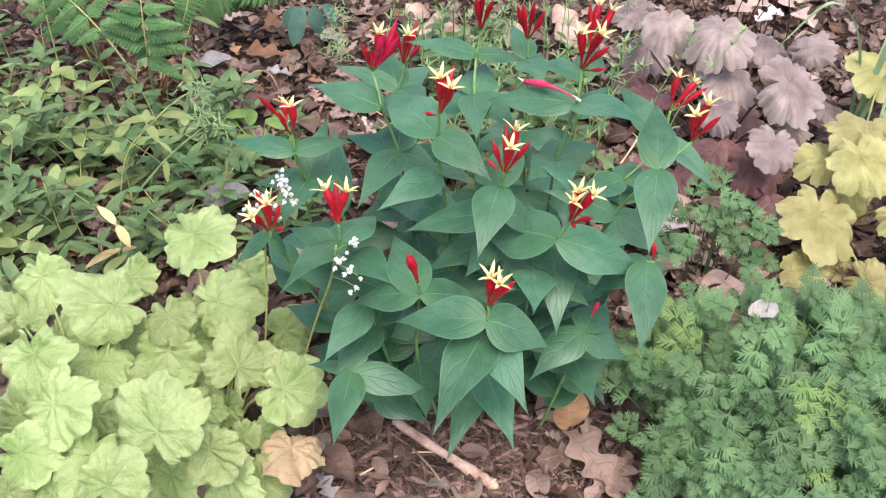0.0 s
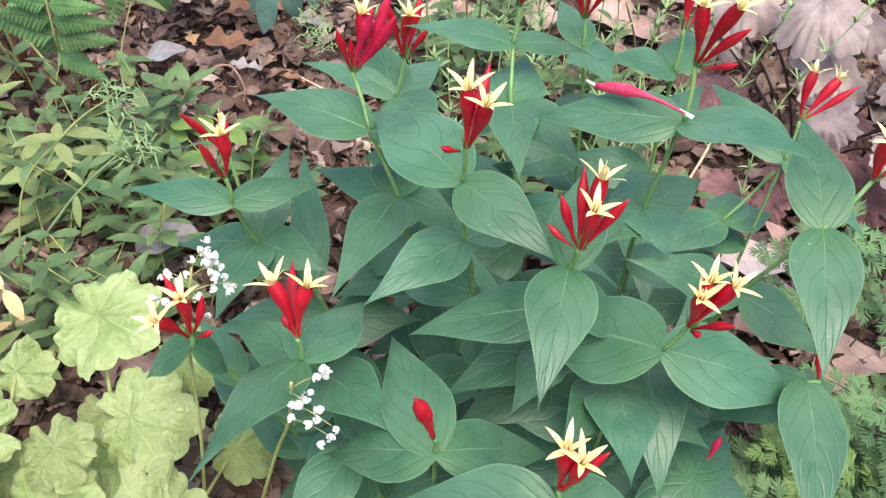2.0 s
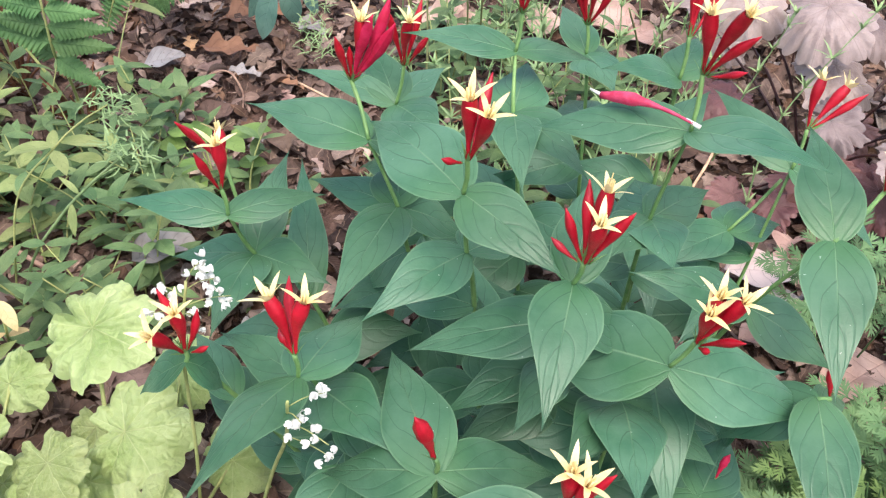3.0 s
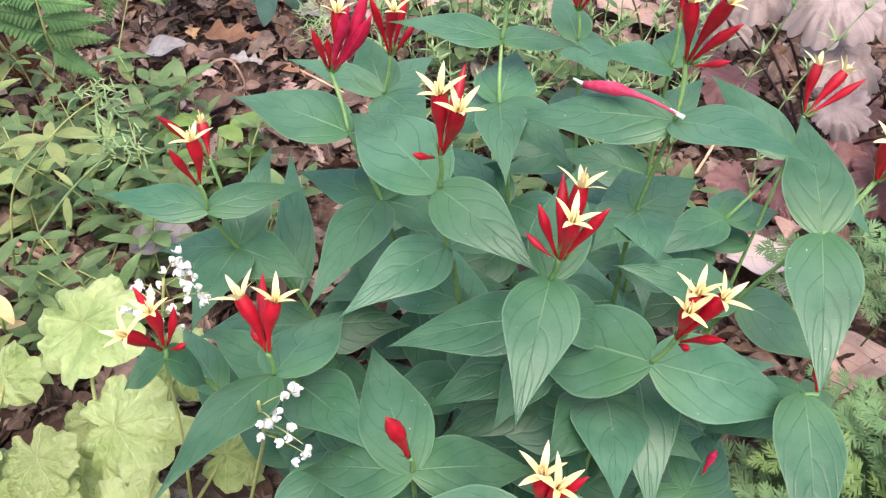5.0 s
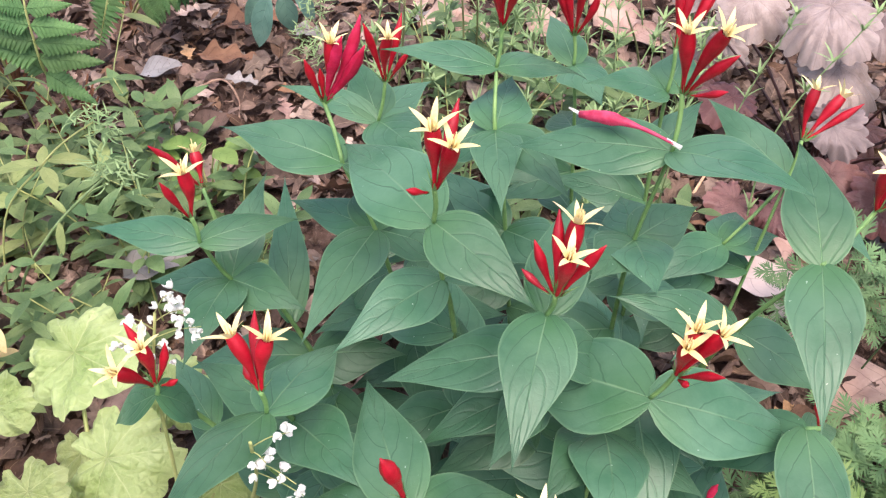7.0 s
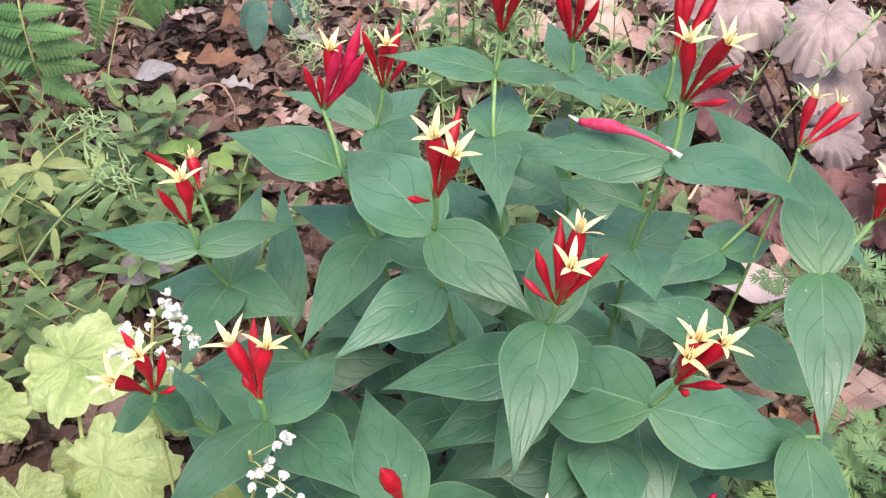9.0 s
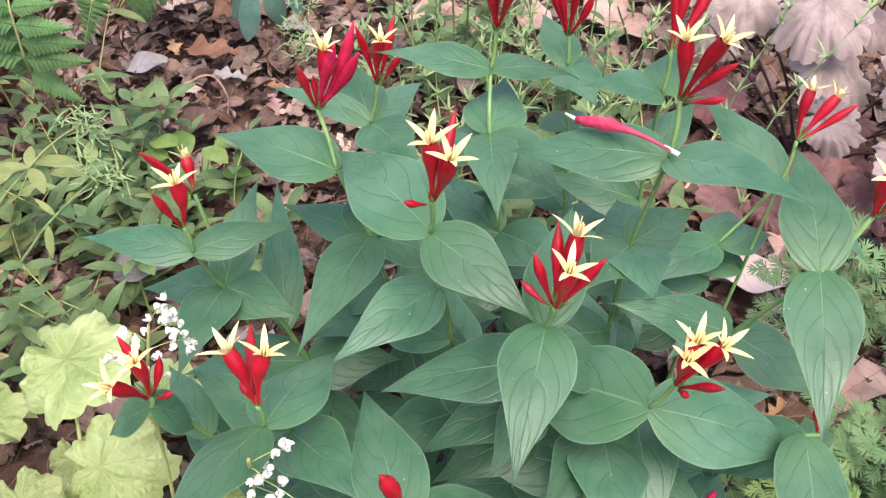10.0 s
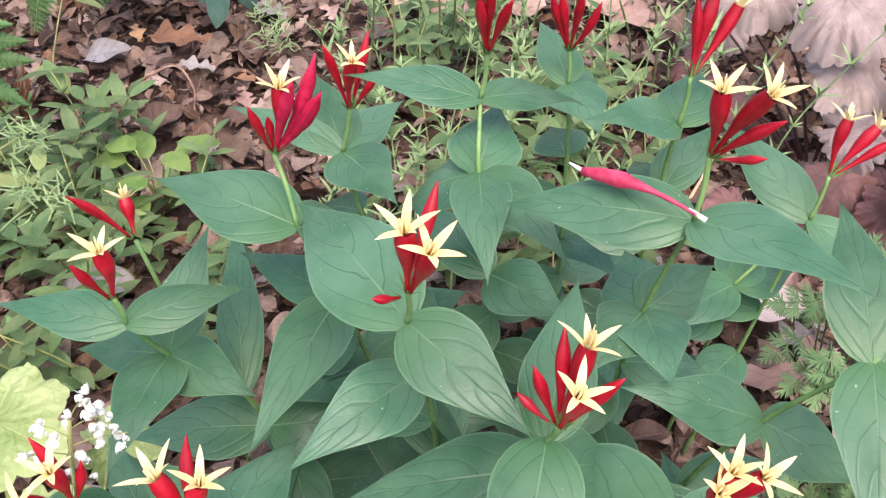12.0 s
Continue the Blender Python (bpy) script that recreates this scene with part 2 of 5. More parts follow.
BARK = litter_material("shredded_bark", [(0.0, lin(66, 50, 45)), (0.3, lin(112, 90, 82)), (0.6, lin(140, 117, 107)), (0.8, lin(96, 74, 66)), (0.92, lin(190, 166, 148)), (1.0, lin(88, 66, 60))], 0.85)
SHRED = plain("loose_bark_shred", lin(84, 64, 57), lin(140, 116, 104), 140, 0.85, 0.2, 0.0, 0.0012, 0.9)
LITTER = litter_material("dead_leaf_brown", [(0.0, lin(60, 44, 37)), (0.16, lin(106, 83, 71)), (0.3, lin(166, 138, 122)), (0.42, lin(76, 58, 49)), (0.54, lin(136, 114, 102)), (0.64, lin(188, 164, 148)), (0.76, lin(92, 68, 56)), (0.88, lin(142, 108, 82)), (1.0, lin(156, 146, 138))])
FADED = arc_leaf("faded_tan_leaf", lin(166, 142, 110), lin(196, 174, 138), lin(140, 116, 88), 0.66, 0.3, 0.15, veins=6.0, sweep=1.3, relief=0.0030, spots=lin(110, 84, 62))
TAN = arc_leaf("tan_dead_leaf", lin(150, 114, 84), lin(184, 146, 110), lin(128, 88, 60), 0.66, 0.3, 0.1, veins=6.0, sweep=1.3, relief=0.0030, spots=lin(104, 76, 60))
PINKTAN = arc_leaf("pinkish_dead_leaf", lin(164, 133, 120), lin(200, 170, 154), lin(138, 104, 92), 0.66, 0.3, 0.1, veins=6.0, sweep=1.3, relief=0.0030, spots=lin(104, 76, 60))
PALE = arc_leaf("bleached_dead_leaf", lin(172, 148, 134), lin(208, 188, 174), lin(148, 118, 102), 0.66, 0.3, 0.1, veins=6.0, sweep=1.3, relief=0.0030, spots=lin(104, 76, 60))
BLUSH = arc_leaf("bleached_pink_leaf", lin(206, 184, 174), lin(232, 214, 204), lin(140, 108, 100), 0.66, 0.3, 0.15, veins=5.0, sweep=1.0, relief=0.0024)
BONE = arc_leaf("white_dead_leaf", lin(172, 168, 160), lin(208, 204, 196), lin(136, 128, 120), 0.66, 0.3, 0.15, veins=6.0, sweep=1.3, relief=0.0030, spots=lin(150, 136, 122))
BROWN = arc_leaf("brown_dead_leaf", lin(84, 66, 55), lin(124, 102, 88), lin(70, 52, 42), 0.66, 0.3, 0.1, veins=6.0, sweep=1.3, relief=0.0030, spots=lin(60, 44, 36))
DUSKY = arc_leaf("dusky_dead_leaf", lin(112, 92, 83), lin(152, 128, 116), lin(84, 66, 57), 0.66, 0.3, 0.1, veins=6.0, sweep=1.3, relief=0.0030, spots=lin(84, 62, 52))
GREY = arc_leaf("grey_dead_leaf", lin(132, 127, 123), lin(168, 163, 159), lin(112, 106, 102), 0.66, 0.3, 0.1, veins=6.0, sweep=1.3, relief=0.0030, spots=lin(104, 76, 60))
RUSSET = arc_leaf("russet_dead_leaf", lin(112, 80, 61), lin(142, 106, 82), lin(94, 66, 50), 0.66, 0.3, 0.1, veins=6.0, sweep=1.3, relief=0.0030, spots=lin(96, 68, 52))
RUST = plain("rusty_fern_base", lin(88, 58, 42), lin(126, 86, 62), 60, 0.85, 0.2, 0.0, 0.001)
SOIL = ground_material()


# ---- mesh helpers ----
rng = random.Random(7)
UP = Vector((0, 0, 1))


class Pile:
    """Vertices, faces and leaf coordinates that become one mesh."""

    def __init__(self):
        self.v, self.f, self.uv = [], [], []

    def grid(self, rows, uvs):
        n = len(rows[0])
        o = len(self.v)
        for r in rows:
            self.v.extend(tuple(p) for p in r)
        for i in range(len(rows) - 1):
            for j in range(n - 1):
                a = o + i * n + j
                self.f.append((a, a + 1, a + n + 1, a + n))
                self.uv.append((uvs[i][j], uvs[i][j + 1], uvs[i + 1][j + 1], uvs[i + 1][j]))

    def tube(self, points, r0, r1, sides=6, shape=None, cap=True):
        pts = [Vector(p) for p in points]
        rows, uvs = [], []
        side = None
        for i, p in enumerate(pts):
            d = (pts[min(i + 1, len(pts) - 1)] - pts[max(i - 1, 0)]).normalized()
            if side is None:
                side = d.orthogonal().normalized()
            side = (side - d * side.dot(d)).normalized()
            up = d.cross(side)
            s = i / (len(pts) - 1)
            r = shape(s) if shape else r0 + (r1 - r0) * s
            rows.append([p + (side * math.cos(a) + up * math.sin(a)) * r for a in (math.tau * j / sides for j in range(sides + 1))])
            uvs.append([(s, j / sides) for j in range(sides + 1)])
        o = len(self.v)
        self.grid(rows, uvs)
        if cap:
            n = sides + 1
            e = o + (len(pts) - 1) * n
            self.f.append(tuple(e + j for j in range(sides)))
            self.uv.append(tuple((1, 0.5) for _ in range(sides)))
            self.f.append(tuple(o + j for j in reversed(range(sides))))
            self.uv.append(tuple((0, 0.5) for _ in range(sides)))

    def blade(self, base, tip, width, shape, arch=0.12, fold=0.18, curl=0.0, roll=0.0, nx=10, ny=6, wave=0.0, twist=0.0, up=None):
        """A leaf from base to tip; width is the whole breadth, shape(s) its outline, arch its rise over its length."""
        base, tip = Vector(base), Vector(tip)
        d = tip - base
        ln = d.length
        d.normalize()
        n = (up or UP) - d * d.dot(up or UP)
        if n.length < 0.05:
            n = Vector((0, -1, 0)) - d * d.dot(Vector((0, -1, 0)))
        n.normalize()
        if roll:
            n.rotate(Matrix.Rotation(roll, 3, d))
        mid = (base + tip) / 2 + n * arch * ln
        ph = rng.uniform(0, 6.28)
        rows, uvs = [], []
        for i in range(nx + 1):
            s = i / nx
            p = base * (1 - s) ** 2 + mid * (2 * s * (1 - s)) + tip * s * s
            t = ((mid - base) * (1 - s) + (tip - mid) * s).normalized()
            nn = (n - t * n.dot(t)).normalized()
            if twist:
                nn.rotate(Matrix.Rotation(twist * s, 3, t))
            side = t.cross(nn)
            w = width / 2 * shape(s)
            row, uv = [], []
            for j in range(ny + 1):
                v = 2 * j / ny - 1
                h = fold * abs(v) * w - curl * v * v * w + wave * width * abs(v) * math.sin(9 * s + ph + (1.7 if v > 0 else 0))
                row.append(p + side * (v * w) + nn * h)
                uv.append((s, j / ny))
            rows.append(row)
            uvs.append(uv)
        self.grid(rows, uvs)

    def disc(self, radius, lobes=7, cut=0.16, teeth=0.04, cup=0.25, ruffle=0.07, notch=0.6, turns=140, rings=12, seed=0, puff=1.0):
        """A round lobed leaf, its stalk at the origin, its notch towards -x; veins lie in furrows."""
        r = random.Random(seed)
        amp = [r.uniform(0.88, 1.08) for _ in range(lobes + 1)]
        ph, ph2 = r.uniform(0, 6.28), r.uniform(0, 6.28)
        rows, uvs = [], []
        for i in range(rings + 1):
            q = i / rings
            row, uv = [], []
            for j in range(turns + 1):
                th = -math.pi + math.tau * j / turns
                th2 = th + 0.12 * math.sin(2 * th + ph) * (1 - abs(th) / math.pi)
                k = th2 / math.tau * lobes
                lobe = 1 - cut * (1 - abs(math.cos(math.pi * k)) ** 0.6)
                edge = lobe * (1 - teeth * (1 - abs(math.cos(math.pi * 3 * k)) ** 0.7)) * amp[int(k + lobes / 2 + 0.5)]
                edge *= 1 - notch * math.exp(-((math.pi - abs(th)) / 0.2) ** 2)
                edge *= 1 + 0.26 * math.cos(th)
                rr = radius * q * (1 + (edge - 1) * q ** 0.7)
                c, s = rr / radius * math.cos(th), rr / radius * math.sin(th)
                off = abs(k - round(k))
                z = cup * radius * q * q * (0.6 + 0.3 * math.sin(th + ph))
                z += ruffle * radius * q ** 2.5 * (math.sin(th * 3 + ph) + 0.7 * math.sin(th * 5 + ph2) + 0.45 * math.cos(th2 * lobes * 2 + ph))
                z += puff * radius * 0.10 * (2 * off) ** 0.7 * math.sin(math.pi * min(1.0, 0.1 + q)) * (0.7 + 0.5 * noise.noise(Vector((k * 2, seed, 1))))
                z += puff * radius * 0.012 * abs(math.sin(q * 13 - off * 9 + ph)) * min(1, q * 3)
                z += radius * 0.18 * q * noise.noise(Vector((c * 1.9 + seed * 3.7, s * 1.9, seed)))
                z += puff * radius * 0.06 * min(1, q * 3) * noise.noise(Vector((c * 5.5 + seed * 1.7, s * 5.5, seed + 4)))
                z -= 0.45 * radius * max(0, q - 0.6) ** 2 * 4 * (0.6 + 0.4 * math.sin(2 * th + ph2))
                row.append((rr * math.cos(th), rr * math.sin(th), z))
                uv.append((q, th2 / math.tau))
            rows.append(row)
            uvs.append(uv)
        self.grid(rows, uvs)

    def move(self, m):
        self.v = [tuple(m @ Vector(p)) for p in self.v]
        return self

    def add(self, other, m):
        o = len(self.v)
        self.v.extend(tuple(m @ Vector(p)) for p in other.v)
        self.f.extend(tuple(i + o for i in f) for f in other.f)
        self.uv.extend(other.uv)

    def mesh(self, name, material, smooth=True):
        me = bpy.data.meshes.new(name)
        me.from_pydata(self.v, [], self.f)
        layer = me.uv_layers.new(name="UVMap")
        layer.data.foreach_set("uv", [c for face in self.uv for uv in face for c in uv])
        if smooth:
            me.polygons.foreach_set("use_smooth", [True] * len(me.polygons))
        me.materials.append(material)
        me.update()
        return me


def part(name, pile, material, parent, label="", at=None):
    """One mesh object under a thing or part; pile may be a Pile or a shared mesh."""
    me = pile if isinstance(pile, bpy.types.Mesh) else pile.mesh(name, material)
    ob = new(name, me)
    ob.parent = parent
    if at is not None:
        ob.matrix_basis = at
    if label:
        tagged(ob, label)
    return ob


def thing(name, label, category, group="", kind="", at=(0, 0, 0)):
    ob = new(name)
    ob.empty_display_size = 0.02
    ob.location = at
    return tagged(ob, label, category, group, kind)


def single(name, pile, material, label, category, group="", kind=""):
    ob = new(name, pile.mesh(name, material))
    return tagged(ob, label, category, group, kind)


def frame_of(direction, up=UP):
    """Rotation that takes +z to direction."""
    return Vector(direction).to_track_quat("Z", "Y").to_matrix().to_4x4()


def bend(points, n=10):
    """A smooth line along a few points."""
    p = [Vector(q) for q in points]
    p = [p[0] * 2 - p[1]] + p + [p[-1] * 2 - p[-2]]
    out = []
    for i in range(1, len(p) - 2):
        for k in range(n):
            t = k / n
            out.append(0.5 * ((2 * p[i]) + (p[i + 1] - p[i - 1]) * t + (2 * p[i - 1] - 5 * p[i] + 4 * p[i + 1] - p[i + 2]) * t * t + (3 * p[i] - p[i - 1] - 3 * p[i + 1] + p[i + 2]) * t ** 3))
    out.append(p[-2])
    return out


# ---- ground ----
def terrain(x, y):
    near = math.exp(-((x - 0.1) ** 2 + (y - 1.1) ** 2) / 6)
    return near * (0.005 * noise.noise(Vector((x * 2.3, y * 2.3, 0))) + 0.003 * noise.noise(Vector((x * 9, y * 9, 3))))


def build_ground():
    pile = Pile()
    steps = sorted({round(s * 2.2 ** k, 4) for k in range(0, 14) for s in (-0.05, 0.05)} | {round(i * 0.04, 4) for i in range(-40, 41)})
    rows = [[(x + 0.1, y + 1.1, terrain(x + 0.1, y + 1.1)) for x in steps] for y in steps]
    pile.grid([list(r) for r in rows], [[(p[0], p[1]) for p in r] for r in rows])
    return single("ground", pile, SOIL, "dark brown garden soil under bark mulch and dead leaves", "ground", kind="structure")


build_ground()


# ---- the red-flowered clump ----
def ovate(s):
    """Rounded foot, widest at a third, drawn out into a narrow point."""
    if s < 0.33:
        return max(0.05, 1 - ((0.33 - s) / 0.33) ** 2.2) ** 0.5
    q = min(1.0, (s - 0.33) / 0.67)
    return (1 - q ** 1.45) ** 1.5 * (1 - 0.1 * q) + 0.004


pink = thing("indian_pink_plant", "dense clump of green leaves with red and cream star flowers", "flowering plant", at=(0.14, 0.82, 0.0))
TO_PINK = Matrix.Translation((-0.14, -0.82, 0.0))


def pink_leaf(base, tip, width):
    pile = Pile()
    d = Vector(tip) - Vector(base)
    start = Vector(base) - d.normalized() * 0.001
    pile.blade(start, tip, width * 1.03, ovate, arch=rng.uniform(0.10, 0.2), fold=rng.uniform(0.04, 0.2), curl=rng.uniform(0.05, 0.25), roll=rng.uniform(-0.12, 0.12), nx=22, ny=8, wave=rng.uniform(0.008, 0.022), twist=rng.uniform(-0.25, 0.25), up=Vector((0, -0.3, 1)))
    part("leaf", pile.move(TO_PINK), PINK_LEAF, pink)


def pink_stem(foot, nodes, leaves):
    """A stem with its nodes from the top down, and leaves (node, tip, width)."""
    fx, fy = foot
    line = bend([(fx, fy, -0.01)] + [n for n in reversed(nodes)], 8)
    pile = Pile()
    pile.tube(line, 0.0019, 0.0012, 7)
    part("stem", pile.move(TO_PINK), PINK_STEM, pink)
    for i, tip, width in leaves:
        pink_leaf(nodes[i], tip, width)
    # lower pairs, each pair turned a quarter from the one above
    low = Vector(nodes[-1])
    turn = rng.uniform(0, 3.14)
    for k, f in enumerate((0.84, 0.68, 0.52, 0.36, 0.22)):
        p = Vector((fx, fy, 0)).lerp(low, f)
        if p.z < 0.045:
            continue
        for side in (0, math.pi):
            a = turn + k * 1.57 + side + rng.uniform(-0.3, 0.3)
            ln = rng.uniform(0.068, 0.098) * (0.72 + 0.28 * f)
            tip = p + Vector((math.cos(a) * ln, math.sin(a) * ln, rng.uniform(-0.03, 0.012)))
            if (tip.y < 0.72 and tip.z < 0.18) or (tip.x > 0.27 and tip.y > 0.76):
                continue
            pink_leaf(p, tip, rng.uniform(0.036, 0.048) * (0.72 + 0.28 * f))


def petal_mesh():
    pile = Pile()
    pile.blade((0, 0.0015, 0), (0, 0.0136, 0.0088), 0.0044, lambda s: (0.78 + 0.35 * s) * (1 - s ** 2.2) + 0.03, arch=0.10, fold=0.25, curl=0.1, nx=7, ny=2, up=UP)
    return pile.mesh("petal", CREAM)


def tube_shape(s):
    return 0.0012 + 0.0038 * math.sin(min(1.0, s / 0.8) * math.pi / 2) ** 3.4 - 0.0012 * max(0.0, (s - 0.8) / 0.2) ** 1.5


def bud_shape(s):
    return max(0.0003, 0.0011 + 0.0025 * math.sin(min(1.0, s / 0.68) * math.pi / 2) ** 3 - 0.0034 * max(0.0, (s - 0.68) / 0.32) ** 1.3)


PETAL = petal_mesh()


def calyx_pile(r=0.0022):
    pile = Pile()
    for k in range(5):
        a = math.tau * k / 5
        c, s = math.cos(a), math.sin(a)
        pile.blade((c * 0.0008, s * 0.0008, -0.001), (c * 0.0052, s * 0.0052, 0.0085), 0.0013, lambda q: (1 - q) ** 0.7 + 0.05, arch=-0.1, fold=0.1, nx=3, ny=2, up=Vector((c, s, 0)))
    return pile


CALYX = calyx_pile().mesh("calyx", PINK_STEM)


def stamen_mesh():
    pile = Pile()
    for k in range(5):
        a = math.tau * (k + 0.5) / 5
        pile.tube([(math.cos(a) * 0.0012, math.sin(a) * 0.0012, -0.003), (math.cos(a) * 0.0016, math.sin(a) * 0.0016, 0.0055)], 0.0004, 0.0005, 4)
    pile.tube([(0, 0, -0.002), (0.0004, 0, 0.009)], 0.0004, 0.0003, 4)
    return pile.mesh("stamen_tuft", CREAM)


STAMENS = stamen_mesh()


def pink_flowers(base, heads, stalk_from=None):
    """Flowers that rise from one point: kind 'o' is open, 'b' a bud, 'p' a plump one, 'w' wilting; each with the place of its mouth or tip."""
    b = Vector(base)
    for kind, end in heads:
        e = Vector(end)
        d = e - b
        ln = d.length
        m = TO_PINK @ Matrix.Translation(b + d.normalized() * 0.004) @ frame_of(d) @ Matrix.Rotation(rng.uniform(0, 6.28), 4, "Z")
        ln -= 0.004
        size = min(1.15, max(0.5, ln / 0.036))
        bow = rng.uniform(-0.06, 0.06) * ln
        pts = [(bow * math.sin(math.pi * i / 12), 0, ln * i / 12) for i in range(13)]
        pile = Pile()
        if kind == "o":
            pile.tube(pts, 0, 0, 10, shape=lambda s: tube_shape(s) * 0.84, cap=False)
        else:
            pile.tube(pts, 0, 0, 10, shape=lambda s: bud_shape(s) * (0.32 + {"b": 0.46, "w": 0.64, "p": 0.92}[kind] * size) * (1 + (0.1 * math.sin(26 * s) if kind in "wp" else 0)))
        flower = part("flower_bud" if kind in "bp" else "flower", pile, WILTED if kind == "w" else RED, pink, {"o": "open red trumpet with cream star", "b": "closed red bud", "p": "plump closed red bud", "w": "wilting crimson flower with folded petals"}[kind], at=m)
        part("calyx", CALYX, None, flower, at=Matrix.Scale(size, 4))
        if kind == "o":
            for k in range(5):
                tilt = rng.uniform(-0.22, 0.25)
                part("petal", PETAL, None, flower, at=Matrix.Translation((0, 0, ln - 0.001)) @ Matrix.Rotation(math.tau * k / 5 + rng.uniform(-0.12, 0.12), 4, "Z") @ Matrix.Rotation(tilt, 4, "X") @ Matrix.Scale(rng.uniform(0.78, 0.98), 4))
            part("stamen_tuft", STAMENS, None, flower, at=Matrix.Translation((0, 0, ln)))


def flower_stalk(a, b):
    pile = Pile()
    pile.tube(bend([a, (Vector(a) + Vector(b)) / 2 + Vector((0.001, 0, 0)), b], 4), 0.0013, 0.0014, 6)
    part("stem", pile.move(TO_PINK), PINK_STEM, pink)


pink_stem((0.03, 0.8), [(-0.053, 0.725, 0.283), (-0.040, 0.750, 0.220)], [
    (0, (-0.096, 0.739, 0.232), 0.024),
    (0, (-0.044, 0.743, 0.235), 0.027),
    (1, (-0.084, 0.809, 0.214), 0.026),
])
pink_stem((0.05, 0.8), [(0.019, 0.697, 0.308), (0.022, 0.722, 0.268)], [
    (0, (-0.014, 0.609, 0.326), 0.031),
    (0, (0.043, 0.774, 0.275), 0.039),
    (1, (-0.050, 0.772, 0.256), 0.031),
    (1, (0.075, 0.669, 0.280), 0.039),
])
pink_stem((0.05, 0.84), [(-0.040, 0.802, 0.327), (-0.034, 0.818, 0.281), (-0.005, 0.830, 0.230)], [
    (0, (-0.110, 0.812, 0.327), 0.0255),
    (0, (0.013, 0.835, 0.318), 0.0255),
    (1, (-0.022, 0.890, 0.310), 0.031),
    (1, (-0.100, 0.840, 0.254), 0.027),
    (1, (-0.045, 0.745, 0.280), 0.035),
    (1, (0.020, 0.792, 0.281), 0.032),
    (2, (-0.031, 0.955, 0.257), 0.028),
])
pink_stem((0.12, 0.82), [(0.101, 0.766, 0.378), (0.103, 0.780, 0.324), (0.108, 0.790, 0.270)], [
    (0, (0.041, 0.851, 0.363), 0.045),
    (0, (0.153, 0.722, 0.362), 0.035),
    (1, (0.048, 0.730, 0.316), 0.034),
    (1, (0.129, 0.823, 0.294), 0.033),
    (2, (0.123, 0.816, 0.216), 0.032),
    (2, (0.044, 0.834, 0.237), 0.036),
])
pink_stem((0.16, 0.8), [(0.158, 0.727, 0.354), (0.160, 0.735, 0.318), (0.158, 0.745, 0.275)], [
    (0, (0.142, 0.652, 0.332), 0.036),
    (0, (0.175, 0.807, 0.363), 0.031),
    (1, (0.069, 0.731, 0.291), 0.04),
    (1, (0.199, 0.757, 0.285), 0.037),
    (2, (0.131, 0.688, 0.278), 0.028),
    (2, (0.091, 0.717, 0.254), 0.034),
])
pink_stem((0.21, 0.83), [(0.212, 0.714, 0.309), (0.212, 0.755, 0.265), (0.212, 0.785, 0.210)], [
    (0, (0.134, 0.765, 0.273), 0.056),
    (0, (0.305, 0.721, 0.261), 0.046),
    (1, (0.218, 0.671, 0.226), 0.042),
    (1, (0.250, 0.714, 0.247), 0.036),
    (2, (0.198, 0.730, 0.192), 0.036),
    (2, (0.267, 0.759, 0.192), 0.036),
])
pink_stem((0.11, 0.74), [(0.093, 0.659, 0.285), (0.091, 0.672, 0.240), (0.090, 0.680, 0.170)], [
    (0, (0.061, 0.746, 0.276), 0.038),
    (0, (0.028, 0.680, 0.246), 0.034),
    (0, (0.157, 0.688, 0.243), 0.034),
    (1, (0.062, 0.684, 0.198), 0.03),
    (2, (0.103, 0.611, 0.170), 0.036),
    (1, (0.115, 0.699, 0.210), 0.03),
])
pink_stem((0.09, 0.9), [(0.041, 0.842, 0.356), (0.057, 0.839, 0.307), (0.060, 0.860, 0.250)], [
    (0, (-0.040, 0.872, 0.360), 0.043),
    (0, (0.074, 0.876, 0.308), 0.036),
    (1, (0.027, 0.742, 0.306), 0.035),
    (1, (-0.009, 0.887, 0.289), 0.026),
    (1, (0.103, 0.859, 0.262), 0.035),
    (1, (0.052, 0.901, 0.304), 0.036),
    (2, (0.019, 0.871, 0.196), 0.036),
])
pink_stem((0.09, 0.97), [(0.043, 0.965, 0.301), (0.050, 0.965, 0.250)], [
    (0, (0.017, 1.032, 0.313), 0.036),
    (0, (0.083, 0.910, 0.307), 0.042),
    (0, (-0.039, 1.006, 0.304), 0.022),
    (0, (0.078, 1.019, 0.301), 0.03),
    (1, (0.006, 1.000, 0.214), 0.036),
])
pink_stem((0.21, 0.88), [(0.227, 0.830, 0.377), (0.215, 0.834, 0.308), (0.213, 0.845, 0.250)], [
    (0, (0.138, 0.860, 0.356), 0.038),
    (0, (0.285, 0.769, 0.396), 0.036),
    (1, (0.260, 0.874, 0.302), 0.034),
    (1, (0.212, 0.887, 0.299), 0.038),
    (1, (0.223, 0.783, 0.311), 0.038),
    (1, (0.185, 0.792, 0.311), 0.036),
    (2, (0.273, 0.855, 0.223), 0.036),
])
pink_stem((0.24, 0.84), [(0.302, 0.776, 0.345), (0.273, 0.788, 0.280), (0.250, 0.800, 0.190)], [
    (0, (0.306, 0.864, 0.360), 0.037),
    (0, (0.290, 0.692, 0.312), 0.038),
    (1, (0.197, 0.788, 0.306), 0.034),
    (1, (0.334, 0.778, 0.235), 0.037),
    (2, (0.326, 0.818, 0.187), 0.034),
])
